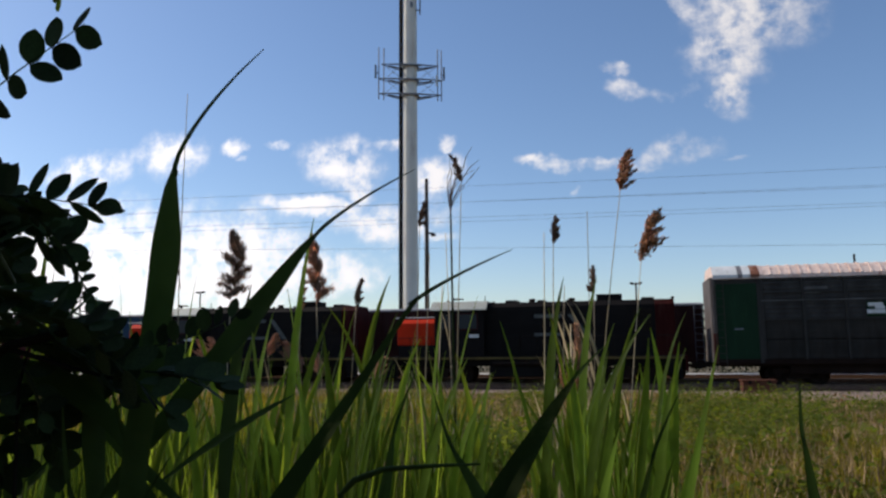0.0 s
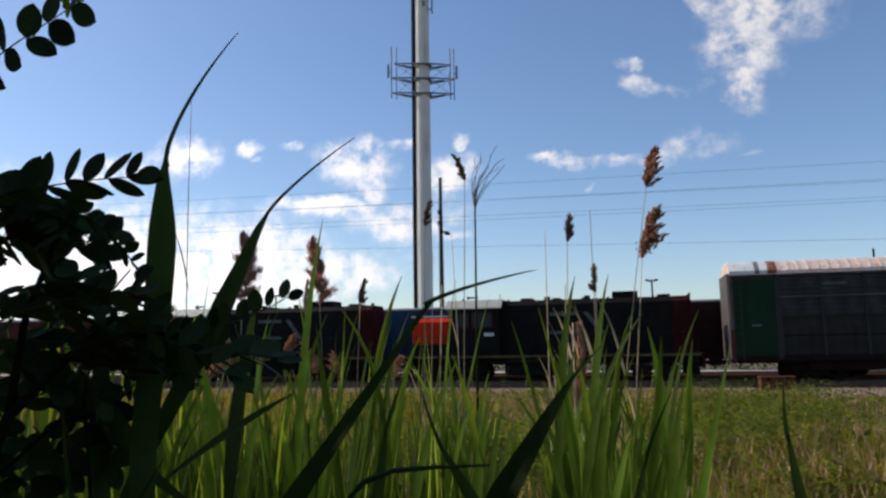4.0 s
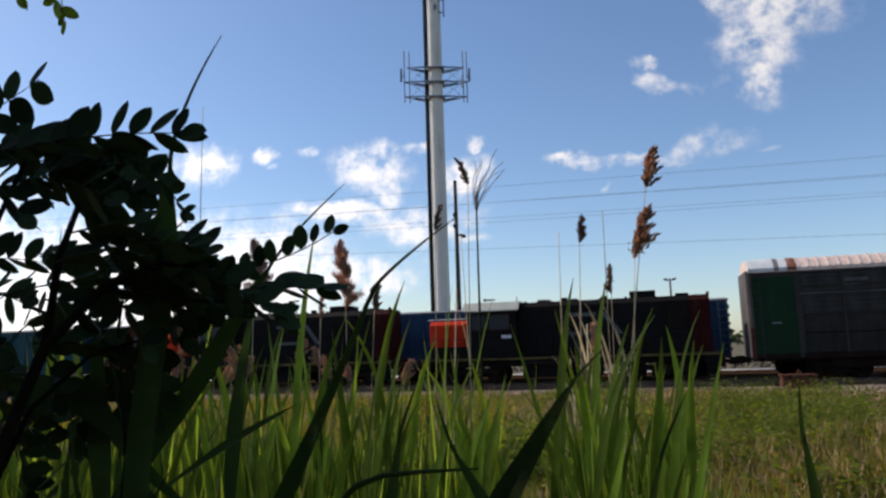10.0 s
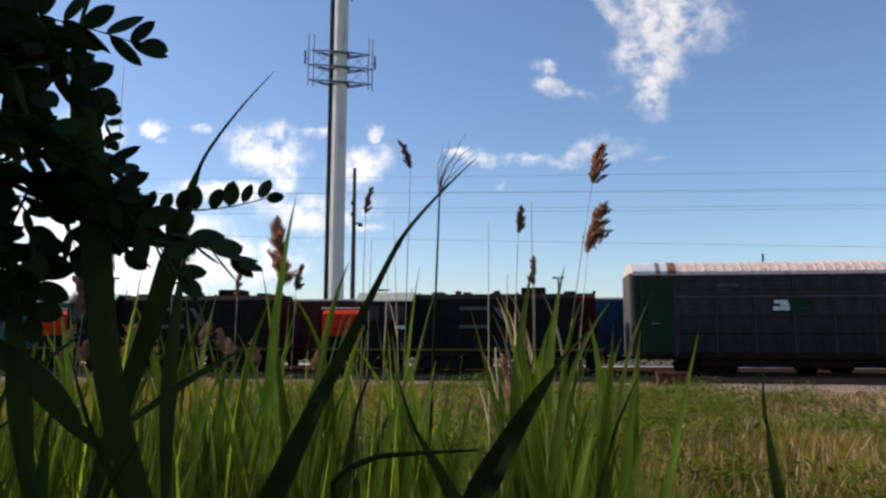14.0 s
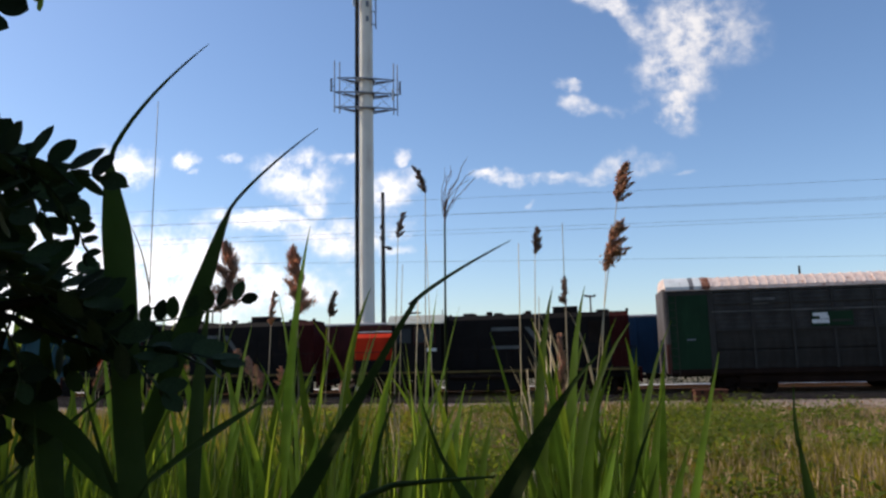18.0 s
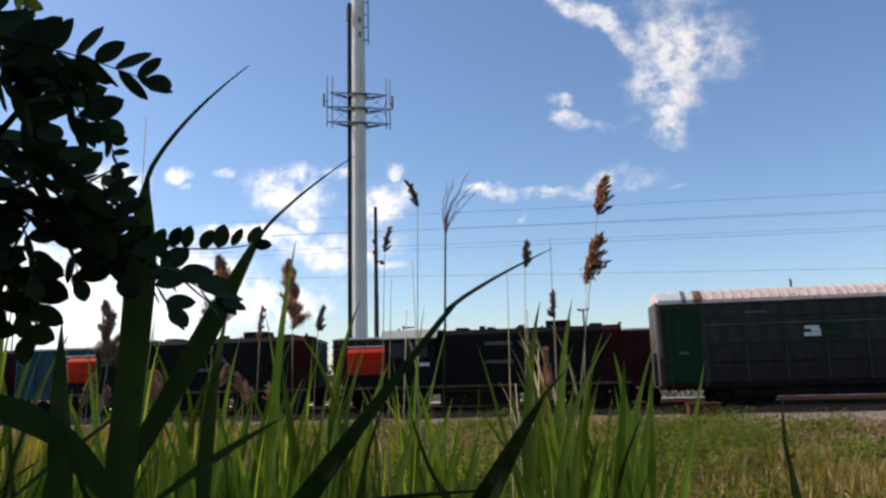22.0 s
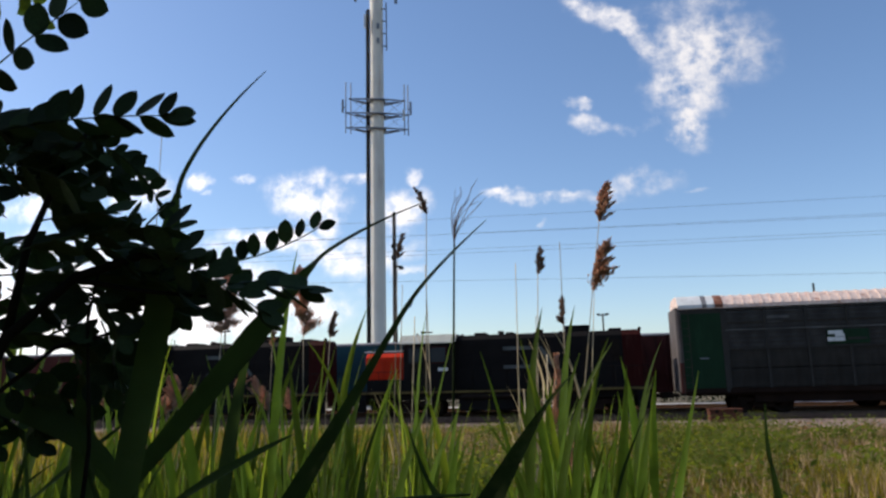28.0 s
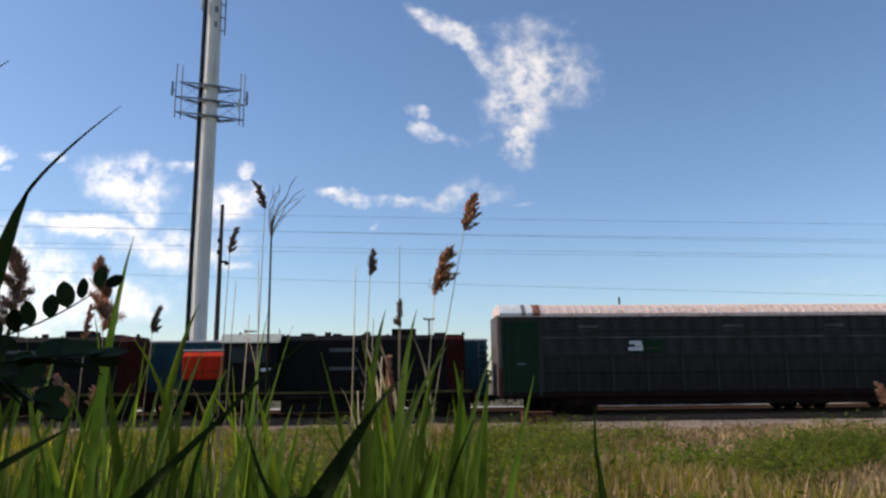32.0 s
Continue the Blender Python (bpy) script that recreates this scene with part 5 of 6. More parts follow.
def build_reed(x, y, height, lean, rnd, leaves=5, plume=None, label="green common reed stalk with long pointed leaves", stalk=LEAF, thick=0.0035, first=0.45, group="reeds round the camera", broad=False):
    """One reed: a jointed stalk that leans by lean metres at its top, its leaves and seed head; origin on the ground."""
    z = ground_z(x, y) - 0.03
    t = thing("reed", label, "reed", (x, y, z), group=group)
    n = 8
    pts = [(lean * (i / n) ** 1.6, 0.01 * math.sin(i + x), height * i / n) for i in range(n + 1)]
    part("stalk", tube(bmesh.new(), pts, [thick * (1.25 - 0.8 * i / n) for i in range(n + 1)], 6), stalk, t, smooth=True)
    for i in range(leaves):
        u = first + (0.97 - first) * (i + rnd.uniform(0.2, 0.8)) / leaves
        az = (0 if i % 2 else 180) + rnd.uniform(-50, 50)
        me = rnd.choice(((BROAD + BROAD + LEAVES) if broad else LEAVES) if stalk in (LEAF, LEAF_DARK) else DRY_LEAVES)
        s = rnd.uniform(0.75, 1.15)
        put("leaf", me, t, "", pose(lean * u ** 1.6, 0, height * u, 0, 0, az) @ Matrix.Scale(s, 4))
    if plume and plume[1] < 0.01:
        # an open, almost bare head of thin arching branchlets
        for i in range(11):
            b, l = rnd.uniform(-10, 24), plume[0] * rnd.uniform(0.45, 1.0)
            q, pts2 = Vector((lean, 0, height - rnd.uniform(0, 0.05))), []
            for j in range(6):
                pts2.append(q.copy())
                w = radians(90 - b - j * rnd.uniform(1, 14))
                q = q + Vector((math.cos(w), rnd.uniform(-0.15, 0.15), math.sin(w))) * l / 5
            part("branchlet", tube(bmesh.new(), pts2, [0.0016, 0.0014, 0.0013, 0.0011, 0.0014, 0.0006], 5), plume[3], t)
    elif plume:
        length, width, sweep, mat = plume
        put("plume", (spindle_mesh if length > 0.21 else plume_mesh)(rnd, length, width, sweep, mat), t, "feathery brown seed head", Matrix.Translation((lean, 0.01 * math.sin(8 + x), height)))
    return t


reeds = []          # every reed with its height, for the wind
rr = random.Random(5)


def seed_reed(x, y, top, lean, plume, label, stalk=STRAW, leaves=1, thick=0.003, first=0.35):
    zg = ground_z(x, y) - 0.03
    t = build_reed(x - lean, y, top - zg, lean, rr, leaves, plume, label, stalk, thick, first, group="reeds with seed heads")
    reeds.append((t, top - zg, y))
    return t


reed_a = seed_reed(0.105, 2.8, 2.40, 0.26, (0.15, 0.055, 0.03, PLUME), "tall dry reed with a brown feathery seed head")
reed_b = seed_reed(0.050, 2.8, 2.13, 0.12, (0.19, 0.075, 0.05, PLUME), "dry reed with a full brown seed head")
reed_c = seed_reed(-0.575, 2.6, 2.43, 0.02, (0.10, 0.016, -0.035, PLUME_DARK), "thin reed with a small dark drooping seed head")
reed_d = seed_reed(-0.467, 2.5, 2.33, 0.03, (0.25, 0.006, 0.06, PLUME_DARK), "tall green-stalked reed with a sparse open seed head", stalk=LEAF_DARK, leaves=0, thick=0.0070)
reed_e = seed_reed(-0.180, 2.6, 2.18, 0.05, (0.09, 0.012, 0.01, PLUME_DARK), "thin bleached reed with a narrow seed head")
reed_f = seed_reed(-1.285, 2.4, 1.99, 0.05, (0.25, 0.052, 0.02, PLUME_MID), "reed with a broad brown seed head")
reed_g = seed_reed(-1.075, 2.6, 1.98, -0.04, (0.27, 0.040, -0.03, PLUME_MID), "reed with a slim grey-brown seed head")
for x, y, top, lean, pl, lab in (
        (-0.755, 2.8, 2.30, 0.03, (0.10, 0.012, 0.02, PLUME_DARK), "thin far reed with a small seed head"),
        (-1.24, 2.7, 1.95, 0.02, (0.14, 0.016, 0.01, PLUME_MID), "thin reed with a narrow brown seed head"),
        (-0.172, 2.58, 2.02, 0.04, None, "bare bleached reed stalk"),
        (-0.078, 2.8, 2.0, 0.02, (0.11, 0.013, 0.0, PLUME_DARK), "thin reed with a small closed seed head"),
        (-0.085, 2.82, 2.33, 0.01, None, "bare thin reed stalk"),
        (-0.24, 2.6, 2.22, 0.02, None, "bare thin reed stalk"),
        (-1.62, 2.3, 1.86, 0.1, (0.22, 0.035, -0.02, PLUME_MID), "reed with a broad brown seed head"),
        (-1.0, 2.7, 1.98, 0.05, (0.10, 0.014, 0.02, PLUME_DARK), "reed with a slim grey-brown seed head"),
        (-1.46, 2.2, 2.72, -0.02, None, "very thin bare reed stalk"),
        (-0.62, 2.7, 2.25, -0.06, None, "bare thin reed stalk"),
        (-0.75, 2.9, 2.2, 0.04, None, "bare thin reed stalk"),
        (-0.53, 2.2, 2.0, 0.05, None, "bare thin reed stalk")):
    seed_reed(x, y, top, lean, pl, lab)
for x, top in ((3.62, 1.62), (3.78, 1.56), (-3.45, 1.72), (-3.15, 1.70), (-3.80, 1.62), (-2.95, 1.75), (-3.6, 1.55), (-2.6, 1.6), (-2.3, 1.58), (-4.1, 1.7), (-3.3, 1.6), (-3.0, 1.62), (-2.75, 1.68), (-3.95, 1.58), (-1.9, 1.55)):
    seed_reed(x, 5.4 + rr.uniform(-0.4, 0.5), top, rr.uniform(-0.06, 0.06), (0.18, 0.085, rr.choice((-0.05, 0.06)), PLUME_MID), "reed with a ripe pinkish-brown seed head", leaves=3)


for i in range(7):
    seed_reed(-0.165 + rr.uniform(-0.05, 0.05), 2.5 + rr.uniform(-0.1, 0.1), rr.uniform(1.62, 1.9), rr.uniform(-0.05, 0.05), None, "bleached dry reed in a small dry clump", leaves=3, thick=0.0045, first=0.6)


seed_reed(-0.140, 2.48, 1.60, 0.0, (0.27, 0.013, 0.02, PLUME_MID), "dry reed hung with withered red-brown leaves", leaves=2)
seed_reed(-0.155, 2.50, 1.48, 0.01, (0.25, 0.014, -0.03, PLUME_MID), "dry reed hung with withered red-brown leaves", leaves=2)
seed_reed(-0.120, 2.46, 1.36, 0.0, (0.24, 0.012, 0.04, PLUME_MID), "dry reed hung with withered red-brown leaves", leaves=2)


def build_green_reeds():
    rnd = random.Random(12)
    for i in range(190):
        spread = i < 50
        a = radians(rnd.uniform(-4.0, 48) if spread else rnd.choice((-2.6, -1.7, -0.8, 0.4, 1.4, 3.0, 4.4, 11.6, 12.6, 13.4, 16.8, 17.6, 20.0, 23.2, 27.0, 31.0, 35.0)) + rnd.gauss(0, 0.7))
        a = max(a, radians(-2.4 - 0.8 * rnd.random()))
        d = (1.9 + 2.6 * rnd.random()) if spread else 1.3 + 1.3 * rnd.random()
        x, y = -d * math.sin(a), d * math.cos(a)
        top = 1.64 + rnd.uniform(-0.34, 0.12) - 0.03 * d
        t = build_reed(x, y, top - ground_z(x, y), rnd.uniform(-0.10, 0.10), rnd, rnd.randint(4, 6), first=0.5, broad=not spread)
        if i % 2:
            reeds.append((t, top, d))


build_green_reeds()


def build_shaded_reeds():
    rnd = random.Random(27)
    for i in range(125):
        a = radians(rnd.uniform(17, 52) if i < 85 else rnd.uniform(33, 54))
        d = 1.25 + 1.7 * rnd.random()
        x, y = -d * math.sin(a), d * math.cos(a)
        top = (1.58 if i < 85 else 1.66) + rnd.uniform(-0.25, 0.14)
        t = build_reed(x, y, top - ground_z(x, y), rnd.uniform(-0.12, 0.12), rnd, rnd.randint(4, 6), label="green common reed in the shade of the added trees", first=0.42, broad=True)
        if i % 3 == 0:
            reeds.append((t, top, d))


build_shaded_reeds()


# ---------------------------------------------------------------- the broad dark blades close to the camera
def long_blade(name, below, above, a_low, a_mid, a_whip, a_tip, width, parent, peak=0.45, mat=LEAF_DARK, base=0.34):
    """A long reed leaf with its bend at the origin: a broad lower part that narrows to a knife point, and a whip-thin tip as a part of its own, in the xz plane."""
    pts, wid, p = [Vector((0, 0, 0))], [width * 0.12], Vector((0, 0, 0))
    n = 22
    for i in range(n):
        u = (i + 0.5) / n
        a = radians(a_mid + (a_low - a_mid) * u)
        p = p - Vector((math.cos(a), 0, math.sin(a))) * below / n
        u = (i + 1) / n
        pts.append(p + Vector((0, 0.012 * math.sin(i * 0.32), 0)))
        grow = min(1.0, u / peak)
        w = 0.12 + 0.88 * (grow ** 0.8 if peak < 0.5 else grow ** 1.3)
        if u > peak:
            w = base + (1 - base) * max(0.0, 1 - (u - peak) * 1.6)
        wid.append(width * w * (1 + 0.03 * math.sin(9 * u + 40 * width)))
    side = (0.93, 0.25, -0.3) if a_mid > 60 else (-0.5, 0.3, 0.8)
    v, f = ribbon(pts[::-1], wid[::-1], side, 0.3)
    ob = put(name, mesh_of(name, v, f, mat, True), parent, "broad dark green blade")
    am = radians(a_mid)
    pts, wid, p = [Vector((-math.cos(am), 0, -math.sin(am))) * 0.012], [width * 0.16], Vector((0, 0, 0))
    for i in range(12):
        u = i / 11
        pts.append(p.copy())
        wid.append(0.0058 * (1 - u) ** 0.8 + 0.0009)
        a = radians(a_whip + (a_tip - a_whip) * u ** 0.5)
        p = p + Vector((math.cos(a), 0, math.sin(a))) * above / 11
    v, f = ribbon(pts, wid, side, 0.3)
    tip = put("blade_tip", mesh_of("blade_tip", v, f, mat, True), ob, "whip-thin leaf tip")
    return ob, tip


def near_plant(x, y, height, label):
    t = thing("broad_reed", label, "reed", (x, y, ground_z(x, y) - 0.03), group="broad reeds by the camera")
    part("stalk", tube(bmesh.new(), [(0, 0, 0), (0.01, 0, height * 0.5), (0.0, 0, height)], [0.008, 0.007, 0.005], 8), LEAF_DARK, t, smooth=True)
    return t


plant_a = near_plant(-0.60, 0.86, 1.50, "broad dark reed with long bending blades, close by")
blade_a = long_blade("blade", 0.64, 0.195, 97, 80, 52, 16, 0.040, plant_a, peak=0.16, base=0.75)
blade_b = long_blade("blade", 0.60, 0.155, 56, 50, 42, 23, 0.044, plant_a, peak=0.24, base=0.35)
plant_b = near_plant(-0.34, 0.94, 1.45, "broad dark reed leaning over the grass, close by")
blade_c = long_blade("blade", 0.56, 0.145, 50, 38, 30, 17, 0.060, plant_b, peak=1.0)


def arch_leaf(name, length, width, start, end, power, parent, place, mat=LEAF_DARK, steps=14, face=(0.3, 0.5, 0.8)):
    """A broad leaf from its root, turning from start to end degrees in the xz plane; a low power bends it early."""
    pts, wid, p = [], [], Vector((0, 0, 0))
    for i in range(steps + 1):
        u = i / steps
        pts.append(p.copy())
        wid.append(width * min(1.0, 0.30 + 1.6 * u) * (1 - max(0.0, (u - 0.45) / 0.55) ** 1.8) + 0.0008)
        a = radians(start + (end - start) * u ** power)
        p = p + Vector((math.cos(a), 0.004 * math.sin(5 * u), math.sin(a))) * (length / steps)
    v, f = ribbon(pts, wid, face, 0.3)
    return put(name, mesh_of(name, v, f, mat, True), parent, "arching dark green leaf", place)


def on_plant(plant, x, y, z):
    return plant.matrix_basis.inverted() @ Matrix.Translation((x, y, z))


arch_blades = [(arch_leaf("arching_leaf", *shape, plant_a, on_plant(plant_a, *at)), at) for shape, at in (
    ((0.40, 0.036, 112, 190, 0.6), (-0.588, 0.84, 1.645)),
    ((0.30, 0.034, 94, 118, 0.8), (-0.80, 0.80, 1.46)),
    ((0.26, 0.016, 38, 34, 1.0), (-0.80, 0.88, 1.62)),
    ((0.24, 0.017, 148, 138, 1.0), (-0.53, 0.88, 1.59)),
    ((0.24, 0.018, 34, 26, 1.0), (-0.60, 0.90, 1.62)),
    ((0.40, 0.026, 88, 76, 1.5), (-0.528, 0.95, 1.50)),
    ((0.36, 0.030, 97, 90, 1.2), (-0.655, 0.86, 1.52)))]


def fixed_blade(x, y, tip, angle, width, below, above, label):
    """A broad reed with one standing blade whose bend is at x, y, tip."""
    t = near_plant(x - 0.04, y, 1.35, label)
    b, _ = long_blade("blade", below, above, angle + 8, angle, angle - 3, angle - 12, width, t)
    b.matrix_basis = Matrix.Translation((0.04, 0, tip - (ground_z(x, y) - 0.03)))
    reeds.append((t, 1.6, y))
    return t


fixed_blade(-0.058, 1.00, 1.760, 56, 0.040, 0.40, 0.06, "broad dark reed blade standing in the grass")
fixed_blade(0.226, 1.0, 1.690, 98, 0.026, 0.40, 0.07, "single dark reed blade at the meadow's edge")
fixed_blade(-0.25, 1.10, 1.655, 118, 0.030, 0.35, 0.09, "broad dark reed blade standing in the grass")
fixed_blade(-0.36, 1.15, 1.67, 78, 0.026, 0.35, 0.10, "broad green reed blade standing in the grass")
broken = near_plant(-0.36, 1.0, 1.50, "snapped reed stalk lying across the others")
part("snapped_stalk", tube(bmesh.new(), [(0, 0, 1.50), (-0.01, 0, 1.655), (0.01, 0, 1.675), (0.05, 0.01, 1.690), (0.12, 0.01, 1.697), (0.19, 0.02, 1.70)], [0.005, 0.005, 0.005, 0.004, 0.003, 0.0015], 6), LEAF_DARK, broken, smooth=True)
# filler blades at the left, where their dark colour carries the shade
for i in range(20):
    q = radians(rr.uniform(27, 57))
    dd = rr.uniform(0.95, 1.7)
    fixed_blade(-dd * math.sin(q), dd * math.cos(q), 1.74 - 0.05 * dd - rr.uniform(0.0, 0.16), rr.gauss(90, 22), rr.uniform(0.026, 0.046), 0.5, rr.uniform(0.06, 0.12), "dark-toned filler reed blade, shade put into its colour")
fixed_blade(0.05, 1.3, 1.62, 75, 0.020, 0.35, 0.12, "broad green reed blade standing in the grass")


# ---------------------------------------------------------------- the feather-leaved shrub
def leaflet_mesh(mat):
    v, f = [(0, 0, 0)], []
    n = 7
    rows = []
    for i in range(1, n):
        u = i / n
        w = 0.31 * math.sin(math.pi * u ** 0.95) ** 0.62
        o = len(v)
        v += [(u, -w, 0.05 * w), (u, 0, -0.03), (u, w, 0.05 * w)]
        rows.append(o)
    v.append((1.0, 0, 0.0))
    f += [(0, rows[0], rows[0] + 1), (0, rows[0] + 1, rows[0] + 2)]
    for a, b in zip(rows, rows[1:]):
        f += [(a, b, b + 1, a + 1), (a + 1, b + 1, b + 2, a + 2)]
    e = rows[-1]
    f += [(e, len(v) - 1, e + 1), (e + 1, len(v) - 1, e + 2)]
    return mesh_of("leaflet", v, f, mat, True)


def build_shrub():
    rnd = random.Random(3)
    t = thing("shrub", "dark green shrub with feathery compound leaves, in shade", "shrub", (-1.05, 0.80, ground_z(-1.05, 0.8) - 0.03))
    part("trunk", tube(bmesh.new(), [(0, 0, 0), (0.02, 0, 0.5), (-0.01, 0, 1.0), (0.03, 0, 1.36)], [0.018, 0.016, 0.013, 0.010], 8), BARK, t, smooth=True)
    moving = []
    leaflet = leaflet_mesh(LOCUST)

    def twig(points, r):
        bm = tube(bmesh.new(), points, [r * (1 - 0.6 * i / (len(points) - 1)) for i in range(len(points))], 6)
        ob = part("twig", bm, BARK, t, smooth=True)
        moving.append((ob, Matrix()))

    twig([(-1.02, 0.80, 1.30), (-0.93, 0.78, 1.64), (-0.884, 0.78, 1.72), (-0.795, 0.78, 1.867), (-0.696, 0.78, 1.934), (-0.604, 0.78, 1.950), (-0.513, 0.78, 1.935)], 0.011)
    twig([(-0.795, 0.78, 1.867), (-0.765, 0.78, 1.988), (-0.716, 0.78, 2.081), (-0.679, 0.78, 2.126)], 0.006)
    twig([(-0.72, 0.80, 1.52), (-0.69, 0.80, 1.72), (-0.685, 0.79, 1.88), (-0.66, 0.78, 1.945)], 0.0035)
    twig([(-0.884, 0.79, 1.72), (-0.94, 0.80, 1.90), (-0.90, 0.80, 2.05), (-0.84, 0.80, 2.14)], 0.007)
    twig([(-0.70, 0.78, 1.932), (-0.60, 0.78, 1.905), (-0.50, 0.77, 1.885)], 0.004)
    twig([(-0.93, 0.80, 1.66), (-0.84, 0.80, 1.79), (-0.74, 0.80, 1.85), (-0.66, 0.80, 1.86)], 0.005)
    # root, heading, length, leaflet length, tilt of the upper and lower leaflets, sag, which sides carry leaflets
    fronds = [
        (-0.785, 0.74, 2.131, -7, 0.248, 0.0480, 10, 66, -6, 3),
        (-0.674, 0.76, 2.112, -44, 0.165, 0.0225, 20, 35, -22, 3),
        (-0.523, 0.78, 1.927, 11, 0.160, 0.0281, 8, 8, 14, 1),
        (-0.483, 0.77, 1.899, -8, 0.103, 0.0409, 62, 62, -5, 3),
        (-0.833, 0.80, 2.139, -21, 0.196, 0.0583, 30, 50, -12, 3),
        (-0.827, 0.78, 2.105, -20, 0.191, 0.0568, 35, 45, -12, 3),
        (-0.871, 0.84, 2.139, -37, 0.144, 0.0619, 20, 40, -20, 3),
        (-0.745, 0.78, 2.125, -35, 0.126, 0.0461, 30, 40, -25, 3),
        (-0.733, 0.76, 2.008, -6, 0.119, 0.0443, 64, 64, -6, 3),
        (-0.819, 0.80, 1.996, -3, 0.203, 0.0480, 45, 55, -8, 3),
        (-0.762, 0.76, 1.973, -4, 0.239, 0.0463, 50, 55, -8, 3),
        (-0.716, 0.80, 1.970, -8, 0.193, 0.0479, 45, 50, -10, 3),
        (-0.811, 0.78, 1.950, -6, 0.225, 0.0482, 50, 60, -8, 3),
        (-0.713, 0.82, 1.936, -12, 0.206, 0.0485, 50, 55, -8, 3),
        (-0.650, 0.78, 1.949, -27, 0.157, 0.0448, 30, 50, -12, 3),
        (-0.559, 0.76, 1.935, -32, 0.155, 0.0404, 40, 40, -10, 3),
        (-0.812, 0.80, 1.935, -31, 0.122, 0.0489, 30, 50, -15, 3),
        (-0.675, 0.78, 1.912, -54, 0.079, 0.0375, 40, 40, -15, 3),
        (-0.840, 0.80, 1.877, -11, 0.137, 0.0487, 45, 55, -8, 3),
    ]
    # the crown towards its trunk
    fronds += [
        (-0.985, 0.84, 2.185, 6, 0.130, 0.050, 30, 50, -8, 3),
        (-0.950, 0.86, 2.175, 2, 0.130, 0.050, 35, 55, -8, 3),
        (-0.910, 0.80, 2.166, -8, 0.175, 0.052, 40, 55, -8, 3),
        (-0.925, 0.82, 2.118, -12, 0.170, 0.052, 40, 55, -8, 3),
    ]
    # the mass of foliage behind and beside them
    for i in range(14):
        x, z = rnd.uniform(-1.20, -0.92), rnd.uniform(1.80, 2.20)
        fronds.append((x, rnd.uniform(0.78, 0.98), z, rnd.choice((-25, -40, -10, 10, 170, 200)) + rnd.uniform(-15, 15), rnd.uniform(0.13, 0.20), rnd.uniform(0.042, 0.054), rnd.uniform(20, 50), rnd.uniform(30, 65), -12, 3))
    for i in range(4):
        fronds.append((rnd.uniform(-0.82, -0.62), rnd.uniform(0.76, 0.90), rnd.uniform(1.915, 1.985), rnd.uniform(-32, -4), rnd.uniform(0.10, 0.16), rnd.uniform(0.044, 0.053), rnd.uniform(35, 55), rnd.uniform(40, 60), -8, 3))
    for i in range(1):
        fronds.append((rnd.uniform(-0.92, -0.77), rnd.uniform(0.76, 0.90), rnd.uniform(2.03, 2.14), rnd.uniform(-40, -12), rnd.uniform(0.10, 0.15), rnd.uniform(0.046, 0.056), rnd.uniform(25, 50), rnd.uniform(35, 60), -12, 3))
    for i in range(7):
        fronds.append((rnd.uniform(-0.88, -0.68), rnd.uniform(0.78, 0.90), rnd.uniform(1.83, 1.94), rnd.uniform(-105, -50), rnd.uniform(0.08, 0.12), rnd.uniform(0.042, 0.050), 35, 35, -10, 3))
    for i in range(6):
        fronds.append((rnd.uniform(-1.05, -0.80), rnd.uniform(0.78, 0.95), rnd.uniform(1.78, 1.87), rnd.choice((-35, -60, -15, 200, 160)) + rnd.uniform(-18, 18), rnd.uniform(0.09, 0.14), rnd.uniform(0.038, 0.048), 40, 45, -14, 3))
    for k, (x, y, z, head, length, size, tilt_up, tilt_down, sag, sides) in enumerate(fronds):
        n = max(3, round(length / (size * 0.68)))
        pts, p = [Vector((0, 0, 0))], Vector((0, 0, 0))
        for i in range(n):
            a = radians(sag * (2 * (i + 0.5) / n - 1))
            p = p + Vector((math.cos(a), 0, math.sin(a))) * length / n
            pts.append(p.copy())
        bm = tube(bmesh.new(), pts, [0.0014 * (1 - 0.5 * i / n) for i in range(n + 1)], 5)
        ob = part("compound_leaf", bm, LOCUST, t)
        home = Matrix.Translation((x, y, z)) @ pose(0, 0, 0, 0, -head, rnd.uniform(-14, 14) if k > 3 else 0)
        moving.append((ob, home))
        for i in range(1, n + 1):
            for side, tilt in ((1, tilt_up), (-1, -tilt_down)):
                if sides == 1 and side < 0 and i > 2:
                    continue
                s = size * rnd.uniform(0.85, 1.12) * (0.72 + 0.36 * math.sin(math.pi * i / (n + 1)))
                m = Matrix.Translation(pts[i] - Vector((length / n * rnd.uniform(0.25, 0.45), 0, 0))) @ pose(0, 0, 0, rnd.gauss(0, 9) + 90 - tilt, 0, 0) @ pose(0, 0, 0, 0, 0, side * (rnd.uniform(55, 76) if side > 0 else rnd.uniform(28, 50))) @ pose(0, 0, 0, rnd.gauss(0, 16), rnd.gauss(0, 12), 0)
                put("leaflet", leaflet, ob, "", m @ Matrix.Scale(s, 4))
        put("leaflet", leaflet, ob, "", Matrix.Translation(pts[-1]) @ pose(0, 0, 0, 90 - tilt_up, 0, 0) @ Matrix.Scale(size * 0.8, 4))
    near = put("compound_leaf", mesh_of("compound_leaf", *ribbon([(-0.09, 0, 0), (-0.02, 0, 0.002), (0.06, 0, 0)], [0.002, 0.002, 0.001], (0, 0, 1)), LOCUST), t)
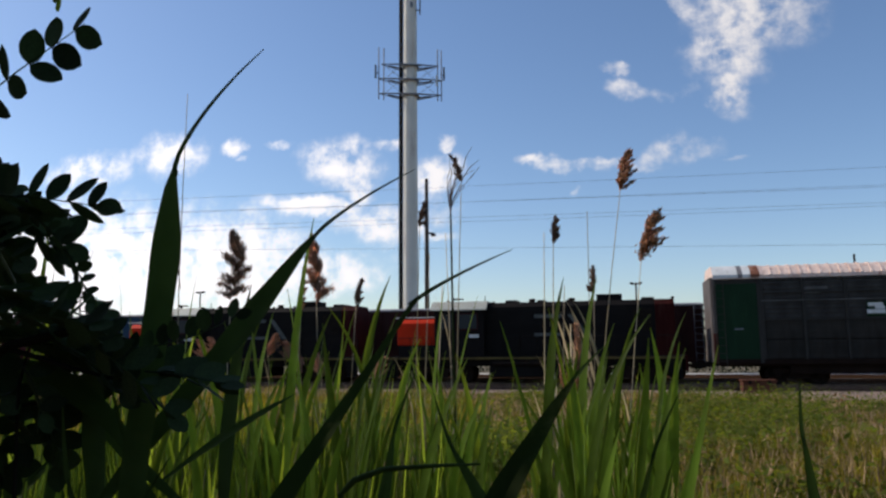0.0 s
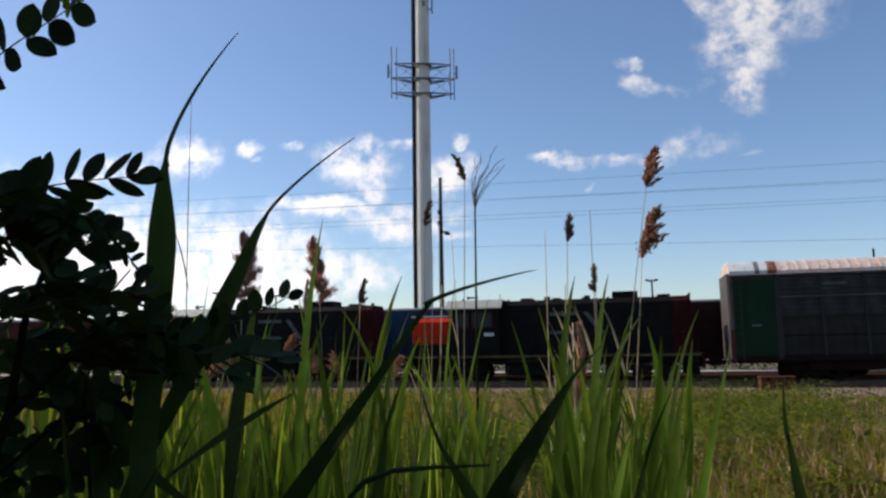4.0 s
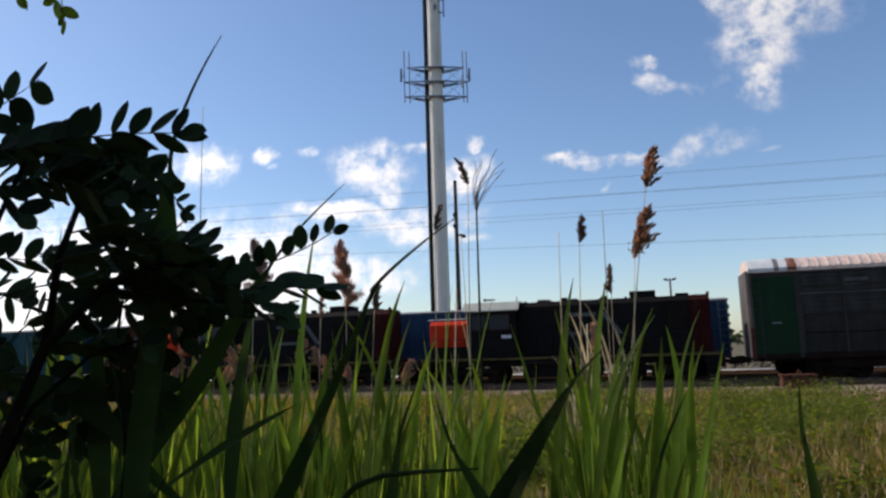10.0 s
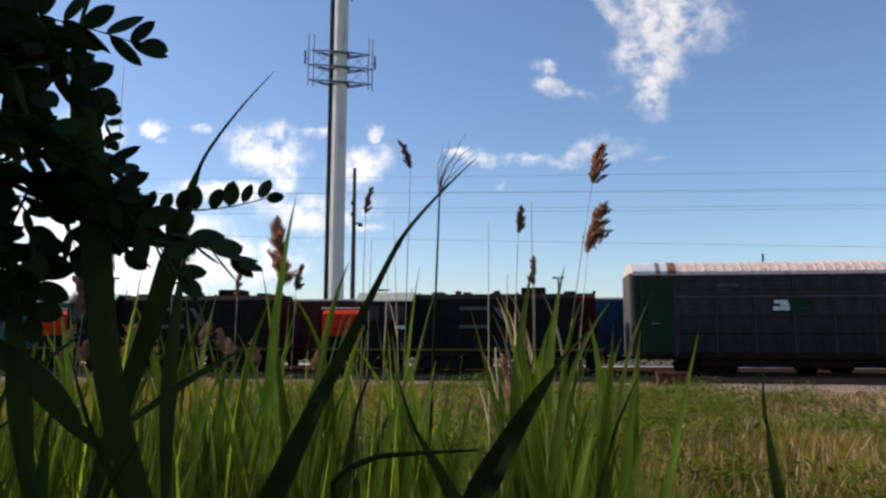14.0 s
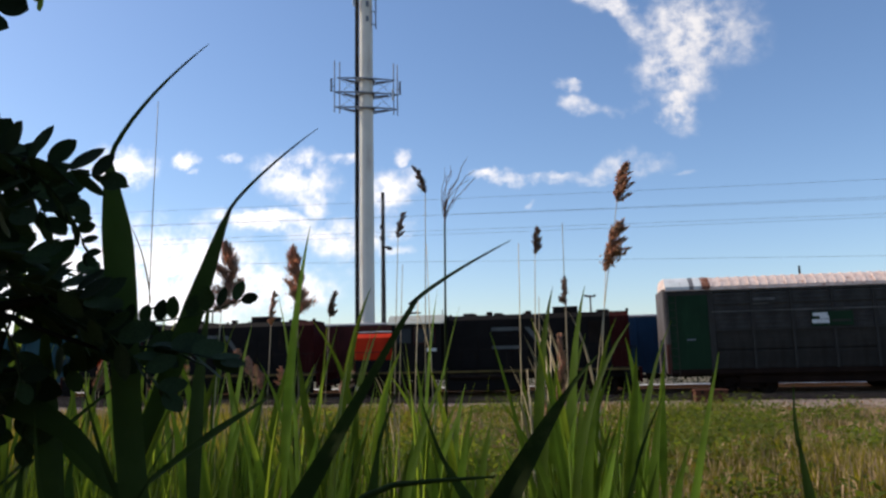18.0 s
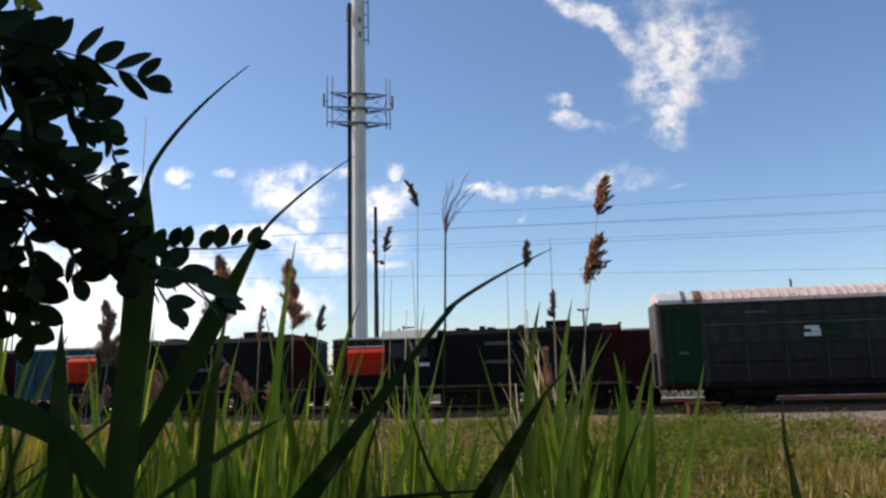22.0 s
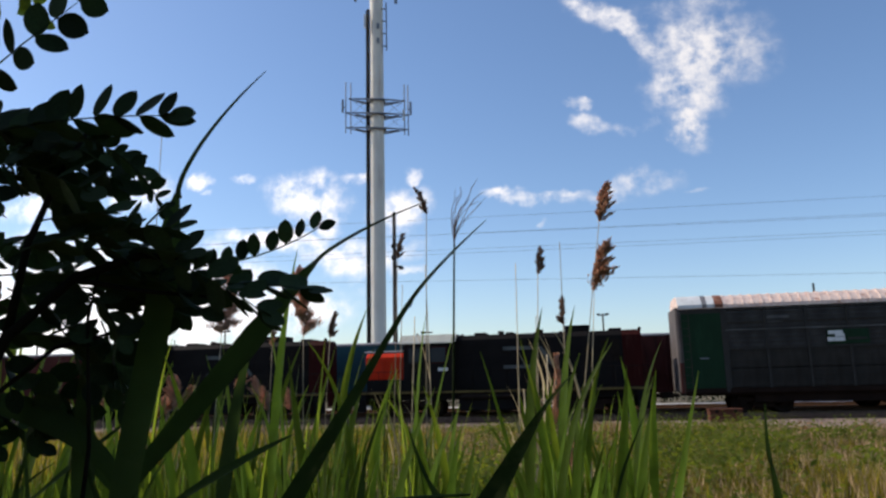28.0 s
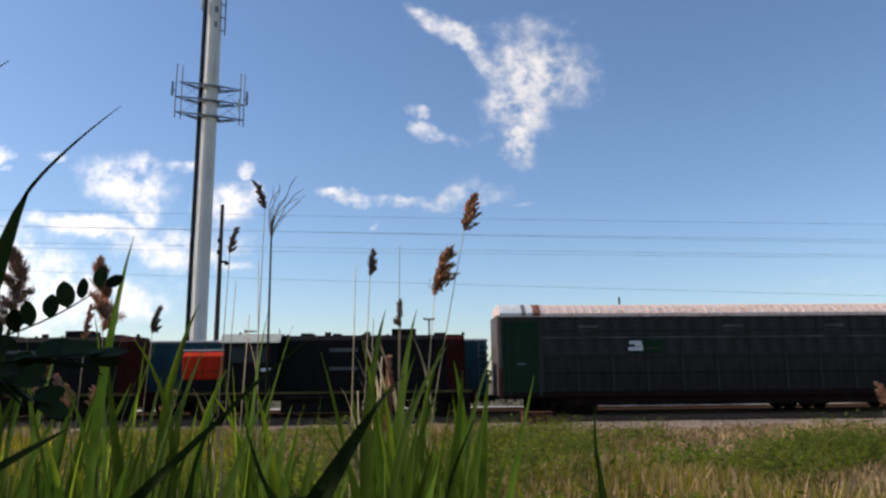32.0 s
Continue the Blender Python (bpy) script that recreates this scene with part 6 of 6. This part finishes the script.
    for i in range(5):
        for side in (-1, 1):
            put("leaflet", leaflet, near, "", Matrix.Translation((-0.060 + 0.027 * i, 0, 0)) @ pose(0, 0, 0, 90 + rnd.gauss(0, 10), 0, 0) @ pose(0, 0, 0, 0, 0, side * rnd.uniform(52, 70)) @ pose(0, 0, 0, rnd.gauss(0, 16), rnd.gauss(0, 12), 0) @ Matrix.Scale(rnd.uniform(0.032, 0.040), 4))
    return t, moving, near


shrub, shrub_parts, near_leaf = build_shrub()


def build_shade_tree():
    """A young tree added beside the camera to shade the nearest plants; its crown stays out of view."""
    rnd = random.Random(15)
    t = thing("young_tree", "young tree added for shade, unseen but for one spray", "tree", (-2.6, 0.12, ground_z(-2.55, 0) - 0.03))
    part("trunk", tube(bmesh.new(), [(0, 0, 0), (0.05, 0, 1.2), (0.0, 0.1, 2.4), (0.1, 0.1, 3.6)], [0.06, 0.05, 0.035, 0.012], 10), BARK, t, smooth=True)
    for i in range(7):
        a, z = i * 2.4, 1.5 + 0.28 * i
        part("limb", tube(bmesh.new(), [(0.03, 0.05, z), (0.4 * math.cos(a), 0.4 * math.sin(a), z + 0.3), (0.75 * math.cos(a), 0.75 * math.sin(a), z + 0.5)], [0.02, 0.014, 0.005], 6), BARK, t, smooth=True)
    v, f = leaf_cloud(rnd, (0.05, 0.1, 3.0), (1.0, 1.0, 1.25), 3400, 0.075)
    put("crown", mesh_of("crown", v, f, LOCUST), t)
    # a sunlit spray hanging out over the bank
    z = 2.463 - t.matrix_basis.translation.z
    ends = ((1.60, 0.86, z + 0.01), (1.67, 0.90, z - 0.03), (1.73, 0.86, z + 0.0), (1.63, 0.92, z + 0.03))
    part("limb", tube(bmesh.new(), [(0.02, 0.08, 2.3), (0.5, 0.4, z + 0.05), (1.1, 0.7, z + 0.25), (1.62, 0.88, z + 0.14)], [0.02, 0.014, 0.008, 0.003], 6), BARK, t, smooth=True)
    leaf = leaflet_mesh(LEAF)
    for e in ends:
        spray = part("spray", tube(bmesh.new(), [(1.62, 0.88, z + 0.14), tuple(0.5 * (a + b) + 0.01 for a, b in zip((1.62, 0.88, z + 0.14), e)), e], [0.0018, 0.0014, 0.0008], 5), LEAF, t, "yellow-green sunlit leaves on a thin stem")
        for i in range(11):
            p = Vector(e).lerp(Vector((1.62, 0.88, z + 0.14)), 0.075 * i)
            put("leaf", leaf, spray, "", Matrix.Translation(p) @ pose(0, 0, 0, rnd.uniform(40, 120), rnd.uniform(0, 70), rnd.uniform(-180, 180)) @ Matrix.Scale(rnd.uniform(0.026, 0.038), 4))


def build_side_tree(x, y, z, r, count, seed):
    """A young tree added out of view at the side of the bank; its shade lies on the grass and reeds."""
    rnd = random.Random(seed)
    g = ground_z(x, y) - 0.03
    t = thing("young_tree", "unseen young tree added to shade the grass and reeds", "tree", (x, y, g), group="young trees on the bank")
    part("trunk", tube(bmesh.new(), [(0, 0, 0), (0.05, 0.03, 0.5 * z), (0.0, 0.1, z), (0.05, 0.1, z + 0.8 * r)], [0.09, 0.07, 0.045, 0.012], 10), BARK, t, smooth=True)
    for i in range(8):
        a, h = i * 2.4, z - 0.7 * r + 0.17 * r * i
        part("limb", tube(bmesh.new(), [(0.02, 0.06, h), (0.4 * r * math.cos(a), 0.4 * r * math.sin(a), h + 0.2 * r), (0.8 * r * math.cos(a), 0.8 * r * math.sin(a), h + 0.35 * r)], [0.03, 0.018, 0.006], 6), BARK, t, smooth=True)
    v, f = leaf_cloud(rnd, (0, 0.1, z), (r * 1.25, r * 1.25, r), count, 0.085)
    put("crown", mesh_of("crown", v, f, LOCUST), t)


def build_unseen_thicket():
    """A leafy thicket added unseen behind the camera; it blocks sky light from the near plants."""
    rnd = random.Random(52)
    v, f = [], []
    for i in range(26):
        x = -7.0 + 0.42 * i + rnd.uniform(-0.2, 0.2)
        a, b = leaf_cloud(rnd, (x, -1.9 + rnd.uniform(-0.3, 0.3), rnd.uniform(1.2, 3.4)), (1.0, 0.6, 1.5), 900, 0.085)
        f += [tuple(q + len(v) for q in face) for face in b]
        v += a
    tagged(put("thicket", mesh_of("thicket", v, f, LOCUST)), "unseen thicket added to darken the near plants", "thicket", kind="stuff")


build_shade_tree()
build_unseen_thicket()
build_side_tree(-5.95, 1.5, 4.5, 1.45, 3000, 4)
build_side_tree(-7.3, 3.7, 4.7, 1.4, 2600, 9)
build_side_tree(-8.6, 4.3, 4.9, 1.5, 2500, 6)


# ---------------------------------------------------------------- what moves
def motions():
    """The rolling train, and the plants in the wind."""
    for w, x in wagons:
        walk(w, [(t, Matrix.Translation((x + d, 41.6, 0))) for t, d in ROLLED])

    def blade_rows(blade, y, rows):
        ob, tip = blade
        home = ob.parent.matrix_basis.inverted()
        walk(ob, [(t, home @ pose(x, y, z, 0, a, 0)) for t, x, z, a, b in rows])
        walk(tip, [(t, pose(0, 0, 0, 0, b, 0)) for t, x, z, a, b in rows])

    rows_a = (
        (0, -0.526, 2.039, 0.2, -20.3), (1, -0.775, 2.096, -29.2, -23.9), (2, -0.489, 2.026, 5.5, -2.9), (5, -0.597, 2.068, -9.3, -32.2), (6, -0.62, 2.05, -12.5, -2.7),
        (7, -0.612, 2.104, -10.8, -43.4), (8, -0.557, 2.049, -4.1, -10.4), (9, -0.528, 2.062, -0.4, -46.8), (10, -0.524, 2.058, 0.2, -36.8), (11, -0.555, 2.063, -3.9, -25.8),
        (12, -0.622, 2.052, -12.8, -31.8), (13, -0.645, 2.15, -13.8, -30.2), (14, -0.655, 2.149, -14.9, -26.1), (17, -0.609, 2.07, -10.8, -21.4), (18, -0.623, 2.062, -12.8, -4.4),
        (19, -0.527, 2.042, 0.0, 0.0), (20, -0.509, 2.047, 2.3, -14.6), (21, -0.572, 2.065, -6.1, -25.8), (22, -0.548, 2.049, -2.9, -13.2), (23, -0.535, 2.052, -1.1, -10.5),
        (24, -0.567, 2.041, -5.5, -12.0), (25, -0.537, 2.05, -1.4, -28.7), (28, -0.505, 2.049, 2.8, -24.8), (29, -0.503, 2.052, 3.0, -33.1), (30, -0.556, 2.067, -4.1, -9.1),
        (31, -0.602, 2.07, -9.9, 7.1), (32, -0.636, 2.028, -15.2, -4.2))
    blade_rows(blade_a, 0.80, rows_a)
    home_a = plant_a.matrix_basis.inverted()
    for k, (ob, (bx, by, bz)) in enumerate(arch_blades):
        walk(ob, [(t, home_a @ pose(bx + 0.45 * (x + 0.527), by, bz + 0.3 * (z - 2.042), 0, 0.25 * a + 1.5 * math.sin(1.7 * t + k), 0)) for t, x, z, a, b in rows_a])
    blade_rows(blade_b, 0.86, (
        (0, -0.351, 1.952, 2.3, -2.0), (1, -0.642, 2.073, -41.4, 3.8), (2, -0.329, 1.951, 4.6, 8.8), (5, -0.468, 2.009, -16.2, -6.7), (6, -0.466, 2.017, -16.4, -21.9),
        (7, -0.485, 2.028, -19.3, -16.5), (8, -0.418, 1.961, -6.4, -14.9), (9, -0.405, 1.962, -4.9, -17.5), (10, -0.409, 1.923, -2.0, -11.2), (11, -0.43, 1.929, -5.4, -11.3),
        (12, -0.491, 1.95, -16.2, -8.9), (13, -0.515, 2.011, -22.9, -12.1), (14, -0.514, 2.014, -22.7, 1.0), (17, -0.47, 1.988, -15.3, 2.3), (18, -0.486, 2.002, -18.3, 8.7),
        (19, -0.355, 1.973, 0.0, 0.0), (20, -0.333, 1.969, 2.6, 8.4), (21, -0.422, 1.984, -8.7, 1.6), (22, -0.419, 1.984, -8.3, 1.3), (23, -0.368, 1.982, -2.1, 4.5),
        (24, -0.421, 1.955, -6.3, 5.8), (25, -0.366, 1.977, -1.5, 11.8), (28, -0.333, 1.96, 3.4, 2.2), (29, -0.417, 1.96, -6.3, 9.6), (30, -0.392, 1.966, -3.5, 0.6),
        (31, -0.452, 1.989, -12.9, 10.6), (32, -0.506, 2.028, -22.2, 5.2)))
    blade_rows(blade_c, 0.92, (
        (0, -0.234, 1.866, -13.7, 10.0), (1, -0.243, 1.879, -16.3, 14.9), (2, -0.224, 1.87, -13.0, 20.2), (5, -0.221, 1.866, -12.1, 19.6), (6, -0.207, 1.88, -11.8, 10.5),
        (7, -0.353, 1.943, -37.4, 12.4), (8, -0.262, 1.902, -21.1, 18.2), (9, -0.299, 1.929, -28.4, -3.4), (10, -0.279, 1.898, -23.2, 9.0), (11, -0.331, 1.927, -33.1, 8.0),
        (12, -0.335, 1.926, -33.7, 20.8), (13, -0.318, 1.908, -30.0, 6.2), (14, -0.262, 1.922, -22.5, -2.4), (17, -0.242, 1.917, -19.6, 8.4), (18, -0.253, 1.879, -17.6, 9.8),
        (19, -0.109, 1.863, 0.0, -0.0), (20, -0.127, 1.871, -2.4, 5.6), (21, -0.244, 1.948, -22.2, 3.5), (22, -0.181, 1.887, -9.5, 4.3), (23, -0.09, 1.831, 5.0, 2.5),
        (24, -0.169, 1.887, -8.1, -2.0), (25, -0.255, 1.961, -24.4, 2.2), (28, -0.224, 1.908, -16.5, -5.9), (29, -0.252, 1.981, -25.4, -0.4), (30, -0.218, 1.911, -16.0, 6.5),
        (31, -0.172, 1.877, -7.6, 3.8), (32, -0.271, 1.754, -3.7, -17.0)))

    shrub_rows = (
        (0, -0.577, 1.977, -0.7), (1, -0.565, 2.047, 14.6), (2, -0.579, 2.02, 0.4), (5, -0.515, 1.99, -10.3), (6, -0.51, 1.973, -17.5),
        (7, -0.466, 2.108, -0.3), (8, -0.464, 2.042, -4.0), (9, -0.422, 2.077, 5.3), (10, -0.449, 2.083, -5.2), (11, -0.468, 2.122, 1.9),
        (12, -0.51, 2.115, 0.1), (13, -0.497, 2.108, -2.2), (14, -0.523, 2.117, 9.9), (17, -0.543, 2.079, 0.1), (18, -0.575, 2.026, 4.9),
        (19, -0.524, 2.099, 0.0), (20, -0.517, 2.102, 4.6), (21, -0.524, 2.154, 4.2), (22, -0.508, 2.137, 15.2), (23, -0.523, 2.075, -3.2),
        (24, -0.527, 2.114, -0.2), (25, -0.505, 2.169, 5.2), (28, -0.471, 2.115, -3.9), (29, -0.475, 2.13, 0.7), (30, -0.521, 2.081, 14.3),
        (31, -0.526, 2.135, -6.2), (32, -0.55, 2.006, -11.2))
    inv = shrub.matrix_basis.inverted()
    walk(near_leaf, [(t, inv @ pose(x, 0.52, z, 0, a - 30, 0)) for t, x, z, a in (
        (0, -0.483, 2.066, 0.0), (1, -0.53, 2.08, 7.9), (2, -0.527, 2.103, -2.0), (5, -0.469, 2.093, 6.4), (6, -0.449, 2.081, -5.6),
        (7, -0.491, 2.115, -4.9), (8, -0.442, 2.080, 6.9), (8.5, -0.459, 2.071, 4), (9, -0.473, 2.062, 14), (9.5, -0.49, 2.073, 10),
        (10, -0.510, 2.045, 4), (10.5, -0.499, 2.083, 6), (11, -0.532, 2.07, 4), (12, -0.561, 2.073, 8), (12.5, -0.584, 2.058, 4),
        (13, -0.508, 2.059, 4), (14, -0.562, 2.105, -7.8), (17, -0.585, 2.145, -4.7), (18, -0.561, 2.114, -5.8), (19, -0.527, 2.132, 6.2),
        (20, -0.549, 2.142, 4.2), (21, -0.55, 2.15, -7.3), (22, -0.557, 2.162, -2.4), (23, -0.545, 2.156, 7.9), (24, -0.557, 2.146, 0.3),
        (25, -0.552, 2.165, -8.0), (28, -0.48, 2.125, -3.7), (29, -0.501, 2.129, -6.6), (30, -0.497, 2.096, 5.4), (31, -0.45, 2.105, 5.2),
        (32, -0.434, 2.037, -6.7))])
    back = Matrix.Translation((0.524, 0, -2.099))
    rnd = random.Random(8)
    for ob, home in shrub_parts:
        ph, amp = rnd.uniform(0, 6.28), (2.5 if ob.name.startswith("compound") else 0.0)
        walk(ob, [(t, inv @ Matrix.Translation((x, 0, z)) @ pose(0, 0, 0, 0, a, 0) @ back @ home @ pose(0, 0, 0, 0, amp * math.sin(2.2 * t + ph), 0)) for t, x, z, a in shrub_rows])

    def lean(ob, height, rows):
        base = ob.matrix_basis.copy()
        walk(ob, [(t, base @ pose(0, 0, 0, 0, math.degrees(math.atan(d / height)), 0)) for t, d in rows])

    lean(reed_a, 2.45, ((0, -0.051), (1, 0.032), (2, 0.022), (5, -0.005), (6, -0.005), (7, -0.001), (8, 0.025), (9, -0.012), (10, -0.019), (11, 0.036), (12, 0.05), (13, 0.024), (14, 0.021), (17, -0.001), (18, 0.033), (19, -0.005), (20, -0.002), (21, 0.009), (22, 0.001), (23, 0.037), (24, -0.004), (25, -0.032), (28, -0.024), (29, -0.01), (30, 0.001), (32, 0.075)))
    lean(reed_b, 2.25, ((5, 0.015), (6, 0.005), (7, -0.007), (8, -0.031), (9, -0.013), (10, -0.022), (11, -0.034), (12, -0.027), (13, 0.027), (14, 0.054), (17, -0.009), (18, 0.032), (19, 0.007), (20, 0.0), (21, 0.0), (22, -0.002), (23, 0.031), (24, 0.007), (25, -0.023), (28, -0.005), (29, 0.016), (30, -0.01), (31, 0.048), (32, 0.009)))
    lean(reed_c, 2.45, ((5, 0.0035), (6, -0.0015), (7, 0.0365), (8, -0.0235), (9, -0.0495), (10, 0.0095), (11, -0.0385), (12, -0.0455), (13, 0.0015), (14, 0.0155), (17, -0.0275), (18, -0.0055), (19, -0.0015), (20, -0.0135), (21, -0.0185), (22, 0.0055), (23, 0.0075), (24, -0.0135), (25, 0.0095), (28, 0.0045), (29, 0.0035), (30, 0.0035), (31, 0.0785), (32, -0.0025)))
    lean(reed_d, 2.38, ((0, -0.086), (1, -0.119), (2, -0.057), (5, -0.036), (6, -0.072), (7, -0.038), (8, -0.039), (9, -0.023), (10, -0.044), (11, -0.03), (12, -0.095), (13, -0.031), (14, 0.034), (17, -0.01), (18, -0.023), (19, 0.0), (20, 0.012), (21, -0.011), (22, 0.019), (23, 0.006), (24, -0.013), (25, -0.019), (28, 0.021), (29, 0.016), (30, -0.008), (31, -0.021), (32, -0.064)))
    lean(reed_e, 2.25, ((0, -0.013), (1, -0.012), (2, -0.014), (5, 0.006), (6, 0.022), (7, 0.033), (8, 0.049), (9, 0.04), (10, 0.023), (11, 0.02), (12, -0.001), (13, 0.019), (14, 0.022), (17, 0.003), (18, 0.003), (19, 0.0), (20, 0.006), (21, 0.005), (22, 0.005), (23, 0.006), (24, 0.001), (25, -0.001), (28, 0.024), (29, 0.026), (30, 0.014), (31, 0.027), (32, -0.006)))
    lean(reed_f, 2.12, ((0, -0.09), (1, -0.137), (2, -0.114), (5, -0.098), (6, -0.147), (8, -0.045), (12, -0.119), (19, 0.0), (25, 0.007), (32, -0.082)))
    lean(reed_g, 2.12, ((0, -0.043), (1, -0.114), (2, -0.116), (5, -0.067), (6, -0.056), (7, -0.041), (8, -0.012), (9, 0.017), (10, -0.001), (11, -0.016), (12, -0.06), (13, 0.012), (14, 0.019), (17, -0.018), (18, -0.01), (19, 0.0), (20, -0.021), (21, -0.016), (22, 0.012), (23, -0.007), (24, -0.016), (25, 0.006), (28, 0.01), (30, -0.025), (31, -0.061), (32, -0.062)))
    for ob, h, d in reeds:
        if ob in (reed_a, reed_b, reed_c, reed_d, reed_e, reed_f, reed_g):
            continue
        ph = rnd.uniform(0, 1.5)
        lean(ob, h, [(t, 0.016 * math.sin(1.9 * t + ph + d) + 0.012 * math.sin(0.7 * t + 0.6 * d)) for t in range(33)])


motions()
